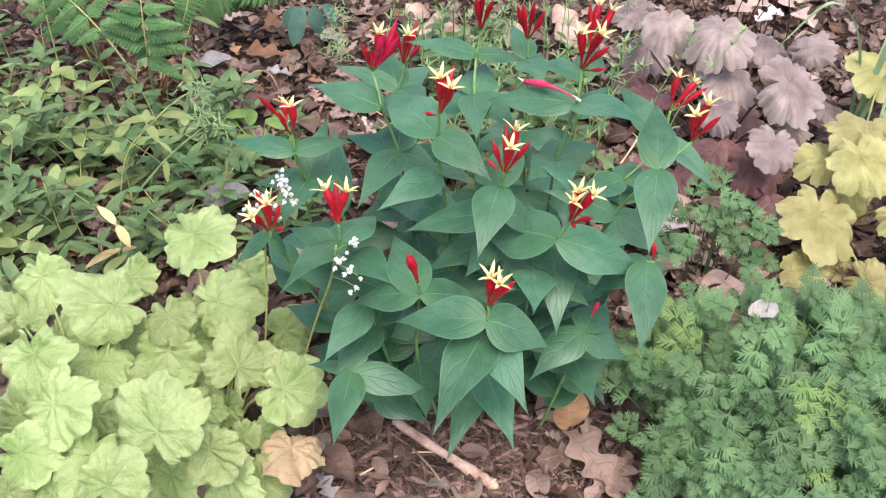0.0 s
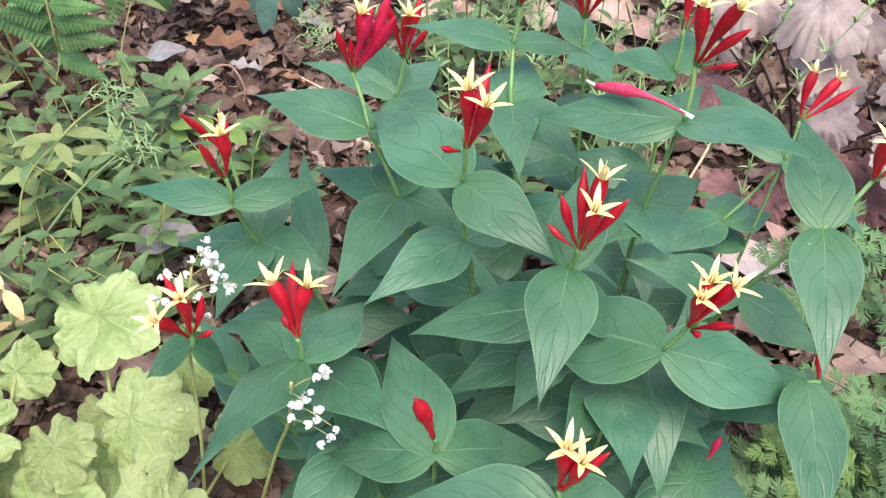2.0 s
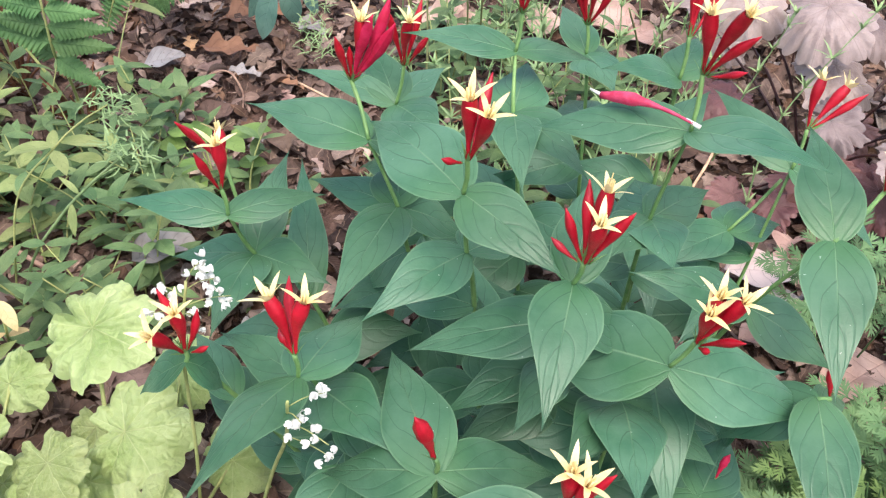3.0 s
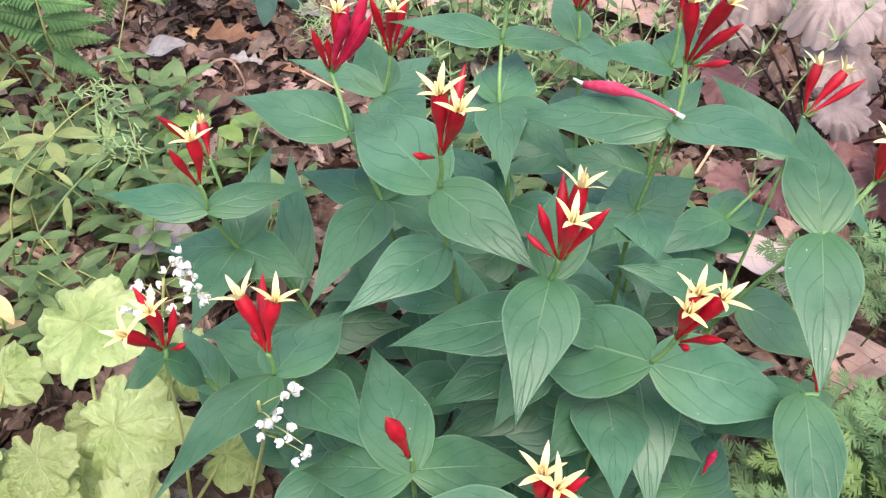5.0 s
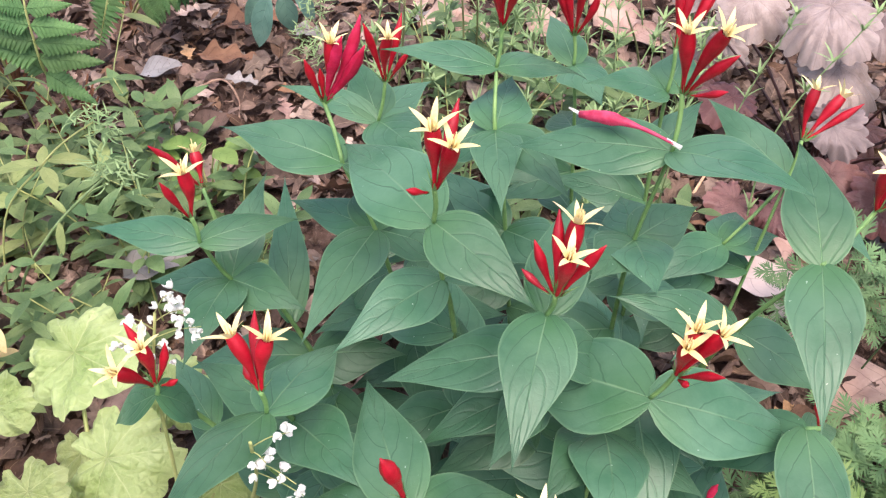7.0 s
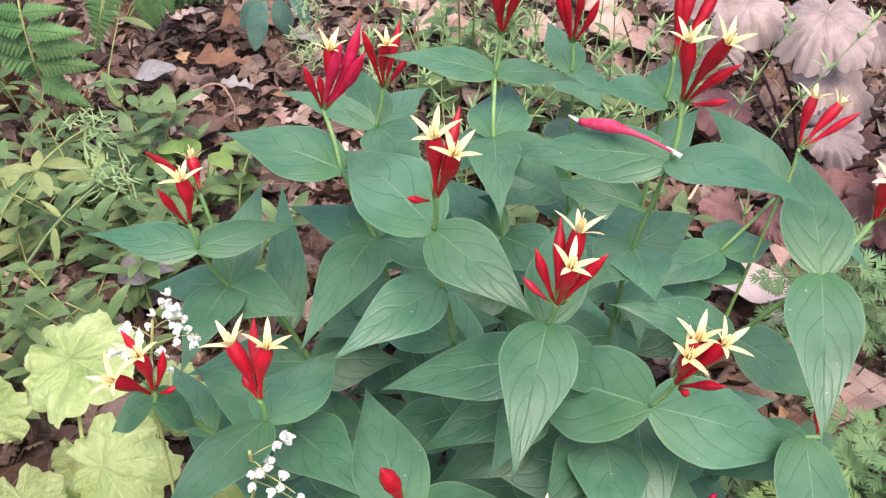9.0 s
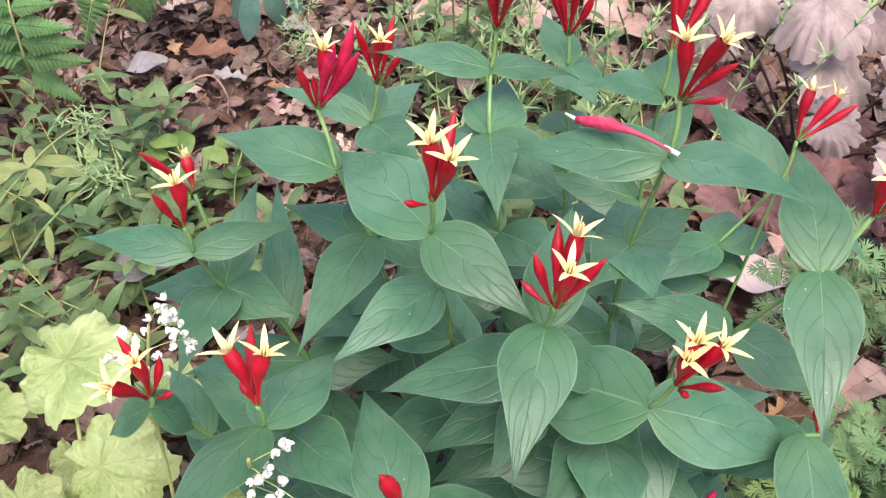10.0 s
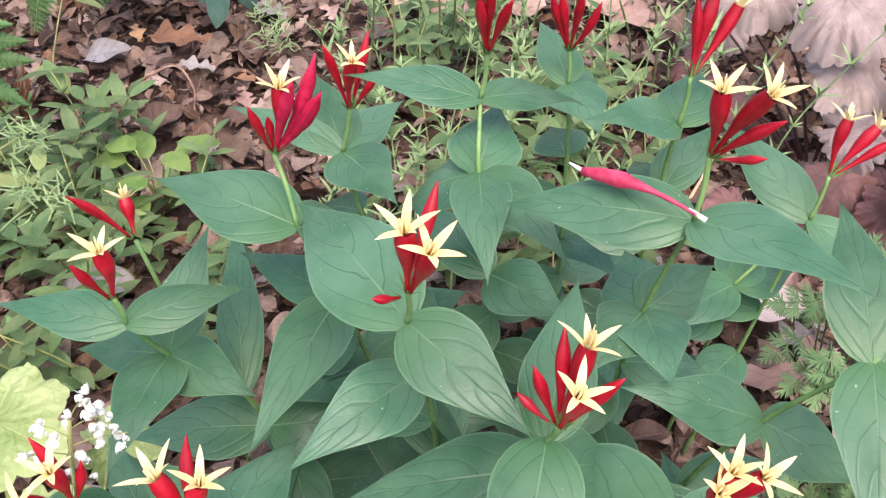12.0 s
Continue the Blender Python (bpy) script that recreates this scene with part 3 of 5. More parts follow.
pink_stem((0.25, 0.82), [(0.295, 0.717, 0.284), (0.275, 0.752, 0.220)], [
    (0, (0.252, 0.728, 0.228), 0.032),
    (0, (0.285, 0.626, 0.254), 0.038),
    (0, (0.324, 0.739, 0.254), 0.018),
    (1, (0.269, 0.765, 0.178), 0.03),
])
pink_stem((0.29, 0.95), [(0.306, 0.950, 0.201)], [
    (0, (0.241, 0.907, 0.195), 0.035),
    (0, (0.357, 0.977, 0.186), 0.036),
    (0, (0.327, 1.000, 0.192), 0.034),
])
pink_stem((0.15, 0.94), [(0.129, 0.940, 0.362), (0.129, 0.912, 0.332), (0.135, 0.930, 0.270)], [
    (0, (0.051, 0.955, 0.366), 0.0275),
    (0, (0.192, 0.980, 0.329), 0.0255),
    (1, (0.135, 0.832, 0.326), 0.033),
    (1, (0.140, 0.973, 0.335), 0.042),
    (1, (0.177, 0.850, 0.323), 0.037),
    (1, (0.084, 0.927, 0.290), 0.036),
    (2, (0.129, 0.962, 0.228), 0.03),
])
pink_stem((0.2, 1.02), [(0.186, 1.020, 0.316), (0.190, 1.015, 0.260)], [
    (0, (0.168, 1.082, 0.325), 0.031),
    (0, (0.206, 1.059, 0.298), 0.03),
    (0, (0.205, 0.969, 0.313), 0.038),
    (1, (0.181, 1.070, 0.242), 0.038),
])
pink_stem((0.24, 0.97), [(0.244, 0.950, 0.338), (0.244, 0.960, 0.278)], [
    (0, (0.186, 0.926, 0.359), 0.029),
    (0, (0.264, 0.999, 0.344), 0.034),
    (1, (0.236, 1.014, 0.257), 0.036),
    (1, (0.285, 1.013, 0.290), 0.03),
])
pink_stem((0.07, 0.76), [(0.041, 0.691, 0.235)], [
    (0, (0.008, 0.628, 0.219), 0.034),
])
pink_stem((0.08, 0.74), [(0.030, 0.649, 0.187), (0.046, 0.680, 0.120)], [
    (0, (-0.018, 0.667, 0.172), 0.015),
    (0, (0.036, 0.716, 0.199), 0.024),
    (0, (0.023, 0.572, 0.172), 0.034),
    (0, (0.112, 0.643, 0.166), 0.031),
    (1, (0.103, 0.658, 0.104), 0.034),
])
pink_stem((0.15, 0.77), [(0.153, 0.624, 0.293), (0.153, 0.634, 0.272), (0.152, 0.655, 0.200)], [
    (0, (0.073, 0.641, 0.266), 0.038),
    (0, (0.209, 0.624, 0.263), 0.046),
    (1, (0.114, 0.539, 0.245), 0.044),
    (1, (0.190, 0.558, 0.254), 0.038),
    (1, (0.180, 0.628, 0.239), 0.03),
    (2, (0.183, 0.575, 0.182), 0.038),
    (2, (0.124, 0.559, 0.179), 0.032),
    (2, (0.145, 0.657, 0.149), 0.028),
])
pink_stem((0.19, 0.78), [(0.194, 0.725, 0.263)], [
    (0, (0.193, 0.647, 0.278), 0.042),
    (0, (0.251, 0.705, 0.233), 0.036),
    (0, (0.158, 0.674, 0.269), 0.036),
])
pink_stem((0.22, 0.74), [(0.247, 0.707, 0.200), (0.243, 0.715, 0.150)], [
    (0, (0.295, 0.698, 0.167), 0.036),
    (0, (0.197, 0.663, 0.173), 0.036),
    (0, (0.275, 0.758, 0.194), 0.036),
    (1, (0.262, 0.656, 0.147), 0.032),
])

pink_stem((0.30, 0.93), [(0.341, 0.953, 0.262)], [
    (0, (0.293, 1.035, 0.279), 0.036),
    (0, (0.402, 0.905, 0.222), 0.030),
])

pink_flowers((-0.052, 0.726, 0.288), [('o', (-0.050, 0.722, 0.326)), ('o', (-0.061, 0.709, 0.321)), ('b', (-0.063, 0.736, 0.329)), ('b', (-0.041, 0.731, 0.320)), ('b', (-0.037, 0.724, 0.298))])
pink_flowers((0.020, 0.694, 0.326), [('o', (0.010, 0.701, 0.362)), ('o', (0.028, 0.699, 0.363)), ('b', (0.015, 0.724, 0.355)), ('p', (0.012, 0.701, 0.340))])
pink_flowers((-0.040, 0.800, 0.345), [('o', (-0.037, 0.799, 0.381)), ('b', (-0.048, 0.792, 0.379))])
pink_flowers((-0.066, 0.884, 0.300), [('o', (-0.071, 0.897, 0.321)), ('b', (-0.091, 0.876, 0.341))])
pink_flowers((0.103, 0.757, 0.404), [('o', (0.104, 0.751, 0.446)), ('o', (0.113, 0.748, 0.439)), ('b', (0.114, 0.782, 0.441)), ('b', (0.091, 0.747, 0.414))])
pink_flowers((0.161, 0.721, 0.371), [('o', (0.169, 0.731, 0.411)), ('o', (0.165, 0.713, 0.406)), ('b', (0.161, 0.739, 0.411)), ('b', (0.150, 0.727, 0.403)), ('b', (0.181, 0.719, 0.408)), ('b', (0.145, 0.731, 0.381))])
pink_flowers((0.221, 0.712, 0.328), [('o', (0.221, 0.703, 0.361)), ('o', (0.225, 0.708, 0.368)), ('o', (0.237, 0.707, 0.366)), ('b', (0.238, 0.694, 0.351)), ('b', (0.225, 0.701, 0.336))])
pink_flowers((0.093, 0.657, 0.297), [('p', (0.084, 0.654, 0.336))])
pink_flowers((0.029, 0.866, 0.380), [('o', (0.038, 0.863, 0.424)), ('w', (0.055, 0.871, 0.436)), ('b', (0.023, 0.859, 0.415)), ('b', (0.030, 0.864, 0.406)), ('w', (0.058, 0.859, 0.424)), ('w', (0.046, 0.858, 0.430))])
pink_flowers((0.050, 0.968, 0.330), [('o', (0.056, 0.959, 0.373)), ('b', (0.063, 0.983, 0.378)), ('b', (0.069, 0.967, 0.358)), ('b', (0.040, 0.959, 0.383))])
pink_flowers((0.228, 0.835, 0.409), [('o', (0.223, 0.825, 0.453)), ('o', (0.240, 0.818, 0.456)), ('b', (0.248, 0.816, 0.445)), ('b', (0.248, 0.823, 0.420))])
pink_flowers((0.246, 0.955, 0.365), [('o', (0.268, 0.971, 0.404)), ('b', (0.243, 0.965, 0.414)), ('b', (0.257, 0.978, 0.417)), ('o', (0.253, 0.969, 0.410))])
pink_flowers((0.345, 0.958, 0.292), [('o', (0.349, 0.969, 0.330)), ('o', (0.368, 0.969, 0.324)), ('b', (0.381, 0.962, 0.323))])
pink_flowers((0.336, 0.810, 0.352), [('o', (0.332, 0.801, 0.389)), ('o', (0.342, 0.809, 0.396)), ('b', (0.355, 0.804, 0.387))])
pink_flowers((0.132, 0.945, 0.386), [('b', (0.127, 0.930, 0.433)), ('b', (0.144, 0.928, 0.431)), ('b', (0.134, 0.930, 0.439))])
pink_flowers((0.185, 1.025, 0.336), [('b', (0.170, 1.017, 0.383)), ('b', (0.189, 1.013, 0.390)), ('b', (0.201, 1.017, 0.378)), ('b', (0.176, 1.018, 0.385))])
pink_flowers((0.153, 0.625, 0.306), [('o', (0.154, 0.625, 0.342)), ('o', (0.161, 0.621, 0.339)), ('b', (0.174, 0.629, 0.335))])
pink_flowers((0.303, 0.719, 0.280), [('p', (0.300, 0.724, 0.303))])
pink_flowers((0.252, 0.708, 0.213), [('w', (0.259, 0.714, 0.234))])

flower_stalk((-0.053, 0.725, 0.283), (-0.052, 0.726, 0.290))
flower_stalk((0.019, 0.697, 0.308), (0.020, 0.694, 0.329))
flower_stalk((-0.040, 0.802, 0.327), (-0.040, 0.800, 0.348))
flower_stalk((-0.040, 0.890, 0.000), (-0.066, 0.884, 0.300))
flower_stalk((0.101, 0.766, 0.378), (0.103, 0.757, 0.407))
flower_stalk((0.158, 0.727, 0.354), (0.161, 0.721, 0.374))
flower_stalk((0.212, 0.714, 0.309), (0.221, 0.712, 0.331))
flower_stalk((0.093, 0.659, 0.285), (0.093, 0.657, 0.299))
flower_stalk((0.041, 0.842, 0.356), (0.029, 0.866, 0.383))
flower_stalk((0.043, 0.965, 0.301), (0.050, 0.968, 0.333))
flower_stalk((0.227, 0.830, 0.377), (0.228, 0.835, 0.412))
flower_stalk((0.244, 0.950, 0.338), (0.246, 0.955, 0.368))
flower_stalk((0.341, 0.953, 0.262), (0.345, 0.958, 0.294))
flower_stalk((0.302, 0.776, 0.345), (0.336, 0.810, 0.354))
flower_stalk((0.129, 0.940, 0.362), (0.132, 0.945, 0.389))
flower_stalk((0.186, 1.020, 0.316), (0.185, 1.025, 0.339))
flower_stalk((0.153, 0.624, 0.293), (0.153, 0.625, 0.308))
flower_stalk((0.295, 0.717, 0.284), (0.303, 0.719, 0.282))
flower_stalk((0.306, 0.950, 0.201), (0.345, 0.975, 0.235))


def fallen_flower():
    """A spent flower that dropped onto one of the leaves."""
    a, b = Vector((0.226, 0.823, 0.387)), Vector((0.178, 0.856, 0.383))
    ob = thing("fallen_flower", "faded pink fallen flower lying on a green leaf", "flower", at=a)
    d = b - a
    pile = Pile()
    pile.tube([a + d * (i / 14) + UP * 0.004 * math.sin(math.pi * i / 14) for i in range(15)], 0, 0, 10, shape=lambda s: (0.0008 + 0.0024 * math.exp(-((s - 0.70) / 0.2) ** 2) + 0.0012 * s) * (1 + 0.08 * math.sin(31 * s)))
    part("petal_tube", pile.move(Matrix.Translation(-a)), BUDPINK, ob)
    pile = Pile()
    pile.tube([(0.0035, -0.002, -0.001), (-0.004, 0.003, 0.001)], 0.0014, 0.0009, 6)
    part("base", pile, WHITE, ob)
    pile = Pile()
    pile.tube([d * 0.97, d * 1.13 + UP * 0.002], 0.0013, 0.0006, 5)
    part("style", pile, WHITE, ob)


fallen_flower()


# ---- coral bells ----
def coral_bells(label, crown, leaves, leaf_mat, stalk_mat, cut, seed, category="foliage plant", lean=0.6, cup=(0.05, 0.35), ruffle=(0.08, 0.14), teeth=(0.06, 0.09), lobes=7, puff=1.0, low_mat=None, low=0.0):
    """A clump of round lobed leaves on stalks; leaves are (x, y, z, radius, heading), those under low of another colour."""
    ob = thing("coral_bells", label, category, at=(crown[0], crown[1], 0))
    r = random.Random(seed)
    kinds, low_kinds = [], []
    for k in range(7):
        pile = Pile()
        pile.disc(1.0, lobes, cut * r.uniform(0.85, 1.25), r.uniform(*teeth), r.uniform(*cup), r.uniform(*ruffle), seed=seed + k, puff=puff)
        kinds.append(pile.mesh("leaf", leaf_mat))
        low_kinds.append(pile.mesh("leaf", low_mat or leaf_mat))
    c = Vector((crown[0], crown[1], 0.005))
    for k, (x, y, z, rad, heading) in enumerate(leaves):
        out = Vector((x - c.x, y - c.y, 0))
        out = out.normalized() if out.length > 0.01 else Vector((1, 0, 0))
        n = (out * 0.15 + Vector((r.uniform(-0.28, 0.28), r.uniform(-0.28, 0.28) - lean, 1))).normalized()
        face = Vector((math.cos(heading), math.sin(heading), 0))
        xa = (face - n * face.dot(n)).normalized()
        ya = n.cross(xa)
        m = Matrix(((xa.x, ya.x, n.x, x - c.x), (xa.y, ya.y, n.y, y - c.y), (xa.z, ya.z, n.z, z), (0, 0, 0, 1))) @ Matrix.Scale(rad, 4)
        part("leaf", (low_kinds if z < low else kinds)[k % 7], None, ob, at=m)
        pile = Pile()
        q = Vector((x - c.x, y - c.y, z))
        pile.tube(bend([(out.x * 0.01, out.y * 0.01, 0), (q.x * 0.45, q.y * 0.45, z * 0.62), q - n * 0.001], 6), 0.0020, 0.0014, 6)
        part("petiole", pile, stalk_mat, ob)
    return ob


lime = coral_bells("lime green coral bells with scalloped ruffled leaves", (-0.13, 0.70), [
    (-0.173, 0.834, 0.185, 0.0425, -0.54), (-0.178, 0.737, 0.155, 0.0304, -1.19), (-0.137, 0.770, 0.148, 0.0409, 0.10), (-0.177, 0.715, 0.125, 0.0402, -1.77),
    (-0.091, 0.678, 0.150, 0.0386, 1.57), (-0.047, 0.673, 0.126, 0.0395, -0.10), (-0.138, 0.581, 0.170, 0.0430, 1.47), (-0.099, 0.591, 0.135, 0.0318, -1.28),
    (-0.079, 0.624, 0.110, 0.0171, 0.64), (-0.146, 0.706, 0.090, 0.0225, -1.57), (-0.134, 0.677, 0.080, 0.0183, 0.00), (-0.087, 0.592, 0.090, 0.0323, -1.37),
    (-0.058, 0.602, 0.070, 0.0283, 0.20), (-0.080, 0.802, 0.070, 0.0304, 0.38), (-0.072, 0.655, 0.075, 0.0218, -0.20), (-0.138, 0.875, 0.090, 0.0331, 0.00),
    (-0.219, 0.681, 0.100, 0.0285, 0.00), (-0.154, 0.682, 0.100, 0.0284, -2.36), (-0.147, 0.595, 0.080, 0.0304, -1.57), (-0.181, 0.618, 0.090, 0.0277, -1.57),
    (-0.146, 0.648, 0.080, 0.0254, -1.57), (-0.171, 0.758, 0.100, 0.0302, -0.29), (-0.229, 0.747, 0.110, 0.0298, -0.88), (-0.121, 0.694, 0.070, 0.0239, -1.57),
    (-0.178, 0.799, 0.110, 0.0253, -1.57),
], LIME, PETIOLE, 0.19, 11, lean=0.82, ruffle=(0.08, 0.13), teeth=(0.03, 0.055))
coral_bells("pale lime coral bells with broad crinkled leaves", (-0.25, 0.66), [
    (-0.234, 0.739, 0.165, 0.0454, -2.94), (-0.292, 0.670, 0.160, 0.0429, -1.57), (-0.249, 0.700, 0.120, 0.0349, -1.37), (-0.252, 0.615, 0.155, 0.0370, -0.46),
    (-0.277, 0.579, 0.125, 0.0304, -0.20), (-0.213, 0.586, 0.120, 0.0363, -1.86), (-0.173, 0.537, 0.145, 0.0315, 1.19), (-0.345, 0.801, 0.140, 0.0367, -1.11),
    (-0.263, 0.837, 0.110, 0.0277, 0.28), (-0.313, 0.641, 0.100, 0.0277, -2.94), (-0.241, 0.654, 0.090, 0.0256, 0.00), (-0.321, 0.724, 0.150, 0.0157, 1.57),
    (-0.311, 0.746, 0.100, 0.0315, 0.00), (-0.250, 0.562, 0.090, 0.0294, -1.57), (-0.286, 0.552, 0.100, 0.0267, -1.57), (-0.375, 0.775, 0.100, 0.0309, 3.14),
    (-0.264, 0.633, 0.080, 0.0278, -1.57), (-0.365, 0.704, 0.140, 0.0388, 3.14), (-0.326, 0.602, 0.130, 0.0357, -2.68), (-0.182, 0.520, 0.120, 0.0330, -1.57),
    (-0.137, 0.512, 0.130, 0.0324, -1.57), (-0.206, 0.644, 0.080, 0.0280, -1.19),
], LIME, PETIOLE, 0.19, 31, lean=0.82, ruffle=(0.08, 0.13), teeth=(0.03, 0.055))
coral_bells("golden yellow coral bells in bright light", (0.65, 1.12), [
    (0.654, 1.144, 0.150, 0.0445, 2.60), (0.639, 1.103, 0.145, 0.0476, -1.37), (0.616, 1.146, 0.110, 0.0391, -2.76), (0.586, 1.047, 0.090, 0.0592, -1.57),
    (0.734, 1.332, 0.150, 0.0526, -2.36), (0.652, 1.115, 0.080, 0.0311, -1.11), (0.575, 0.994, 0.040, 0.0341, -2.55), (0.638, 0.962, 0.050, 0.0373, -0.79),
    (0.703, 1.154, 0.140, 0.0509, -0.20), (0.690, 1.034, 0.110, 0.0479, -0.54), (0.615, 1.031, 0.035, 0.0333, -1.37), (0.793, 1.340, 0.140, 0.0601, 0.00),
], YELLOW, PETIOLE, 0.24, 51, cup=(-0.1, 0.2), ruffle=(0.05, 0.09), puff=0.7)
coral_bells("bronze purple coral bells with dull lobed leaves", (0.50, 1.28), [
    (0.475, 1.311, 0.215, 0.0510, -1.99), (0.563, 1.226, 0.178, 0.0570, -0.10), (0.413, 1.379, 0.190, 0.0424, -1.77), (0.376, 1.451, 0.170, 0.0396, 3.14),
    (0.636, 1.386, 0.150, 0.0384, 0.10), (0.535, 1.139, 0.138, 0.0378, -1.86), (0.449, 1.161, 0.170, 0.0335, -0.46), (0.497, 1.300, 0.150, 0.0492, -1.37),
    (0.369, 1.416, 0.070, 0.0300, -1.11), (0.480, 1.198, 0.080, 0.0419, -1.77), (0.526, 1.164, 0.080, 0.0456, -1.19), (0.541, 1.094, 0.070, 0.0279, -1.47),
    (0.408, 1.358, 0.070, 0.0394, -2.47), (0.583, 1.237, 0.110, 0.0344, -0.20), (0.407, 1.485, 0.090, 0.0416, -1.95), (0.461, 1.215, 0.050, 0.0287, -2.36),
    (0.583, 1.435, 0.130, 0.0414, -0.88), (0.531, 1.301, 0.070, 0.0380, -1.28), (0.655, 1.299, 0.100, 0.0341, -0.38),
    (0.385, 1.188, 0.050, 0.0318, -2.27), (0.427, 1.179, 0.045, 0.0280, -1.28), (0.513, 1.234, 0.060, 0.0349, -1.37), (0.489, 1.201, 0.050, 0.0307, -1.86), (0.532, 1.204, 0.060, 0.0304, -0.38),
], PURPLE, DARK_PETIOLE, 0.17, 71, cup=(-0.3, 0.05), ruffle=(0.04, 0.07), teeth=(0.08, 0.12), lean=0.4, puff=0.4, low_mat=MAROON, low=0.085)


def bare_stalks(x, y, seed):
    """Thin dark stalks of leaves that have dropped."""
    ob = thing("bare_stalk_tuft", "tuft of thin dark bare stalks among purple leaves", "plant stalks", at=(x, y, 0))
    r = random.Random(seed)
    for k in range(16):
        a = r.uniform(0, 6.28)
        h = r.uniform(0.08, 0.17)
        lean = r.uniform(0.01, 0.07)
        fx, fy = r.uniform(-0.06, 0.06), r.uniform(-0.06, 0.06)
        pile = Pile()
        pile.tube(bend([(fx, fy, 0), (fx + math.cos(a) * lean * 0.4, fy + math.sin(a) * lean * 0.4, h * 0.6), (fx + math.cos(a) * lean, fy + math.sin(a) * lean, h)], 5), 0.0014, 0.0009, 5)
        part("stalk", pile, DARK_PETIOLE, ob)


bare_stalks(0.47, 1.56, 5)
bare_stalks(0.63, 1.68, 6)


def bell_mesh(seed):
    """A small nodding flower: a short cup with uneven flared lobes."""
    r = random.Random(seed)
    pile = Pile()
    pile.tube([(0, 0, i * 0.0007) for i in range(5)], 0, 0, 8, shape=lambda s: 0.0004 + 0.0017 * math.sin(s * 1.9))
    for k in range(5):
        a = math.tau * k / 5 + r.uniform(-0.3, 0.3)
        c, s = math.cos(a), math.sin(a)
        ln = r.uniform(0.0016, 0.0030)
        pile.blade((c * 0.0011, s * 0.0011, 0.0018), (c * (0.0011 + ln * 0.55), s * (0.0011 + ln * 0.55), 0.0018 + ln), 0.0022, whole_lobe, arch=0.15, fold=0.2, nx=4, ny=2, up=Vector((c, s, 0.2)))
    return pile.mesh("bell_flower", WHITE)


def whole_lobe(s):
    return max(0.0, math.sin(math.pi * min(1.0, s * 0.85 + 0.15))) ** 0.6 + 0.05


BELLS = [bell_mesh(k) for k in range(4)]


def bell_spray(parent, origin, line, bells, seed):
    """A flowering stalk of the lime coral bells with small white bells."""
    o = Vector(origin)
    r = random.Random(seed)
    pile = Pile()
    path = bend(line, 8)
    pile.tube([Vector(p) - o for p in path], 0.0015, 0.0009, 6)
    stalk = part("flower_stalk", pile, PETIOLE, parent, "thin stalk with small white bell flowers")
    for q, reach, n in bells:
        a = Vector(path[int(q * (len(path) - 1))])
        b = a + Vector(reach)
        pile = Pile()
        pile.tube(bend([a - o, (a + b) / 2 - o + Vector((0, 0, 0.002)), b - o], 4), 0.00035, 0.00025, 5)
        part("branch", pile, PETIOLE, stalk)
        for k in range(n):
            c = a.lerp(b, 0.55 + 0.45 * (k + 1) / n) + Vector((r.uniform(-0.006, 0.006), r.uniform(-0.006, 0.006), r.uniform(-0.006, 0.005)))
            d = Vector((r.uniform(-0.8, 0.8), r.uniform(-0.9, 0.3), r.uniform(-0.9, 0.5)))
            part("bell_flower", r.choice(BELLS), None, stalk, at=Matrix.Translation(c - o) @ frame_of(d) @ Matrix.Rotation(r.uniform(0, 6.28), 4, "Z") @ Matrix.Scale(r.uniform(0.75, 1.2), 4))


LIME_AT = (-0.13, 0.70, 0.0)
bell_spray(lime, LIME_AT, [(-0.07, 0.73, 0.0), (-0.020, 0.722, 0.17), (0.010, 0.684, 0.27), (0.0235, 0.661, 0.334)], [
    (0.99, (0.018, 0.005, 0.006), 4), (0.93, (0.008, -0.006, 0.000), 5), (0.86, (0.022, -0.010, -0.004), 4), (0.80, (0.008, 0.004, 0.002), 3), (0.72, (0.026, -0.010, -0.004), 3)], 5)
bell_spray(lime, LIME_AT, [(-0.10, 0.74, 0.0), (-0.075, 0.742, 0.16), (-0.062, 0.742, 0.27), (-0.052, 0.750, 0.322)], [
    (1.0, (0.010, 0.004, 0.012), 9), (0.96, (0.016, 0.004, 0.006), 8), (0.93, (-0.014, 0.002, 0.008), 7), (0.90, (0.026, 0.006, 0.004), 5), (0.86, (-0.018, -0.002, 0.002), 5), (0.84, (0.010, -0.006, 0.004), 5)], 6)


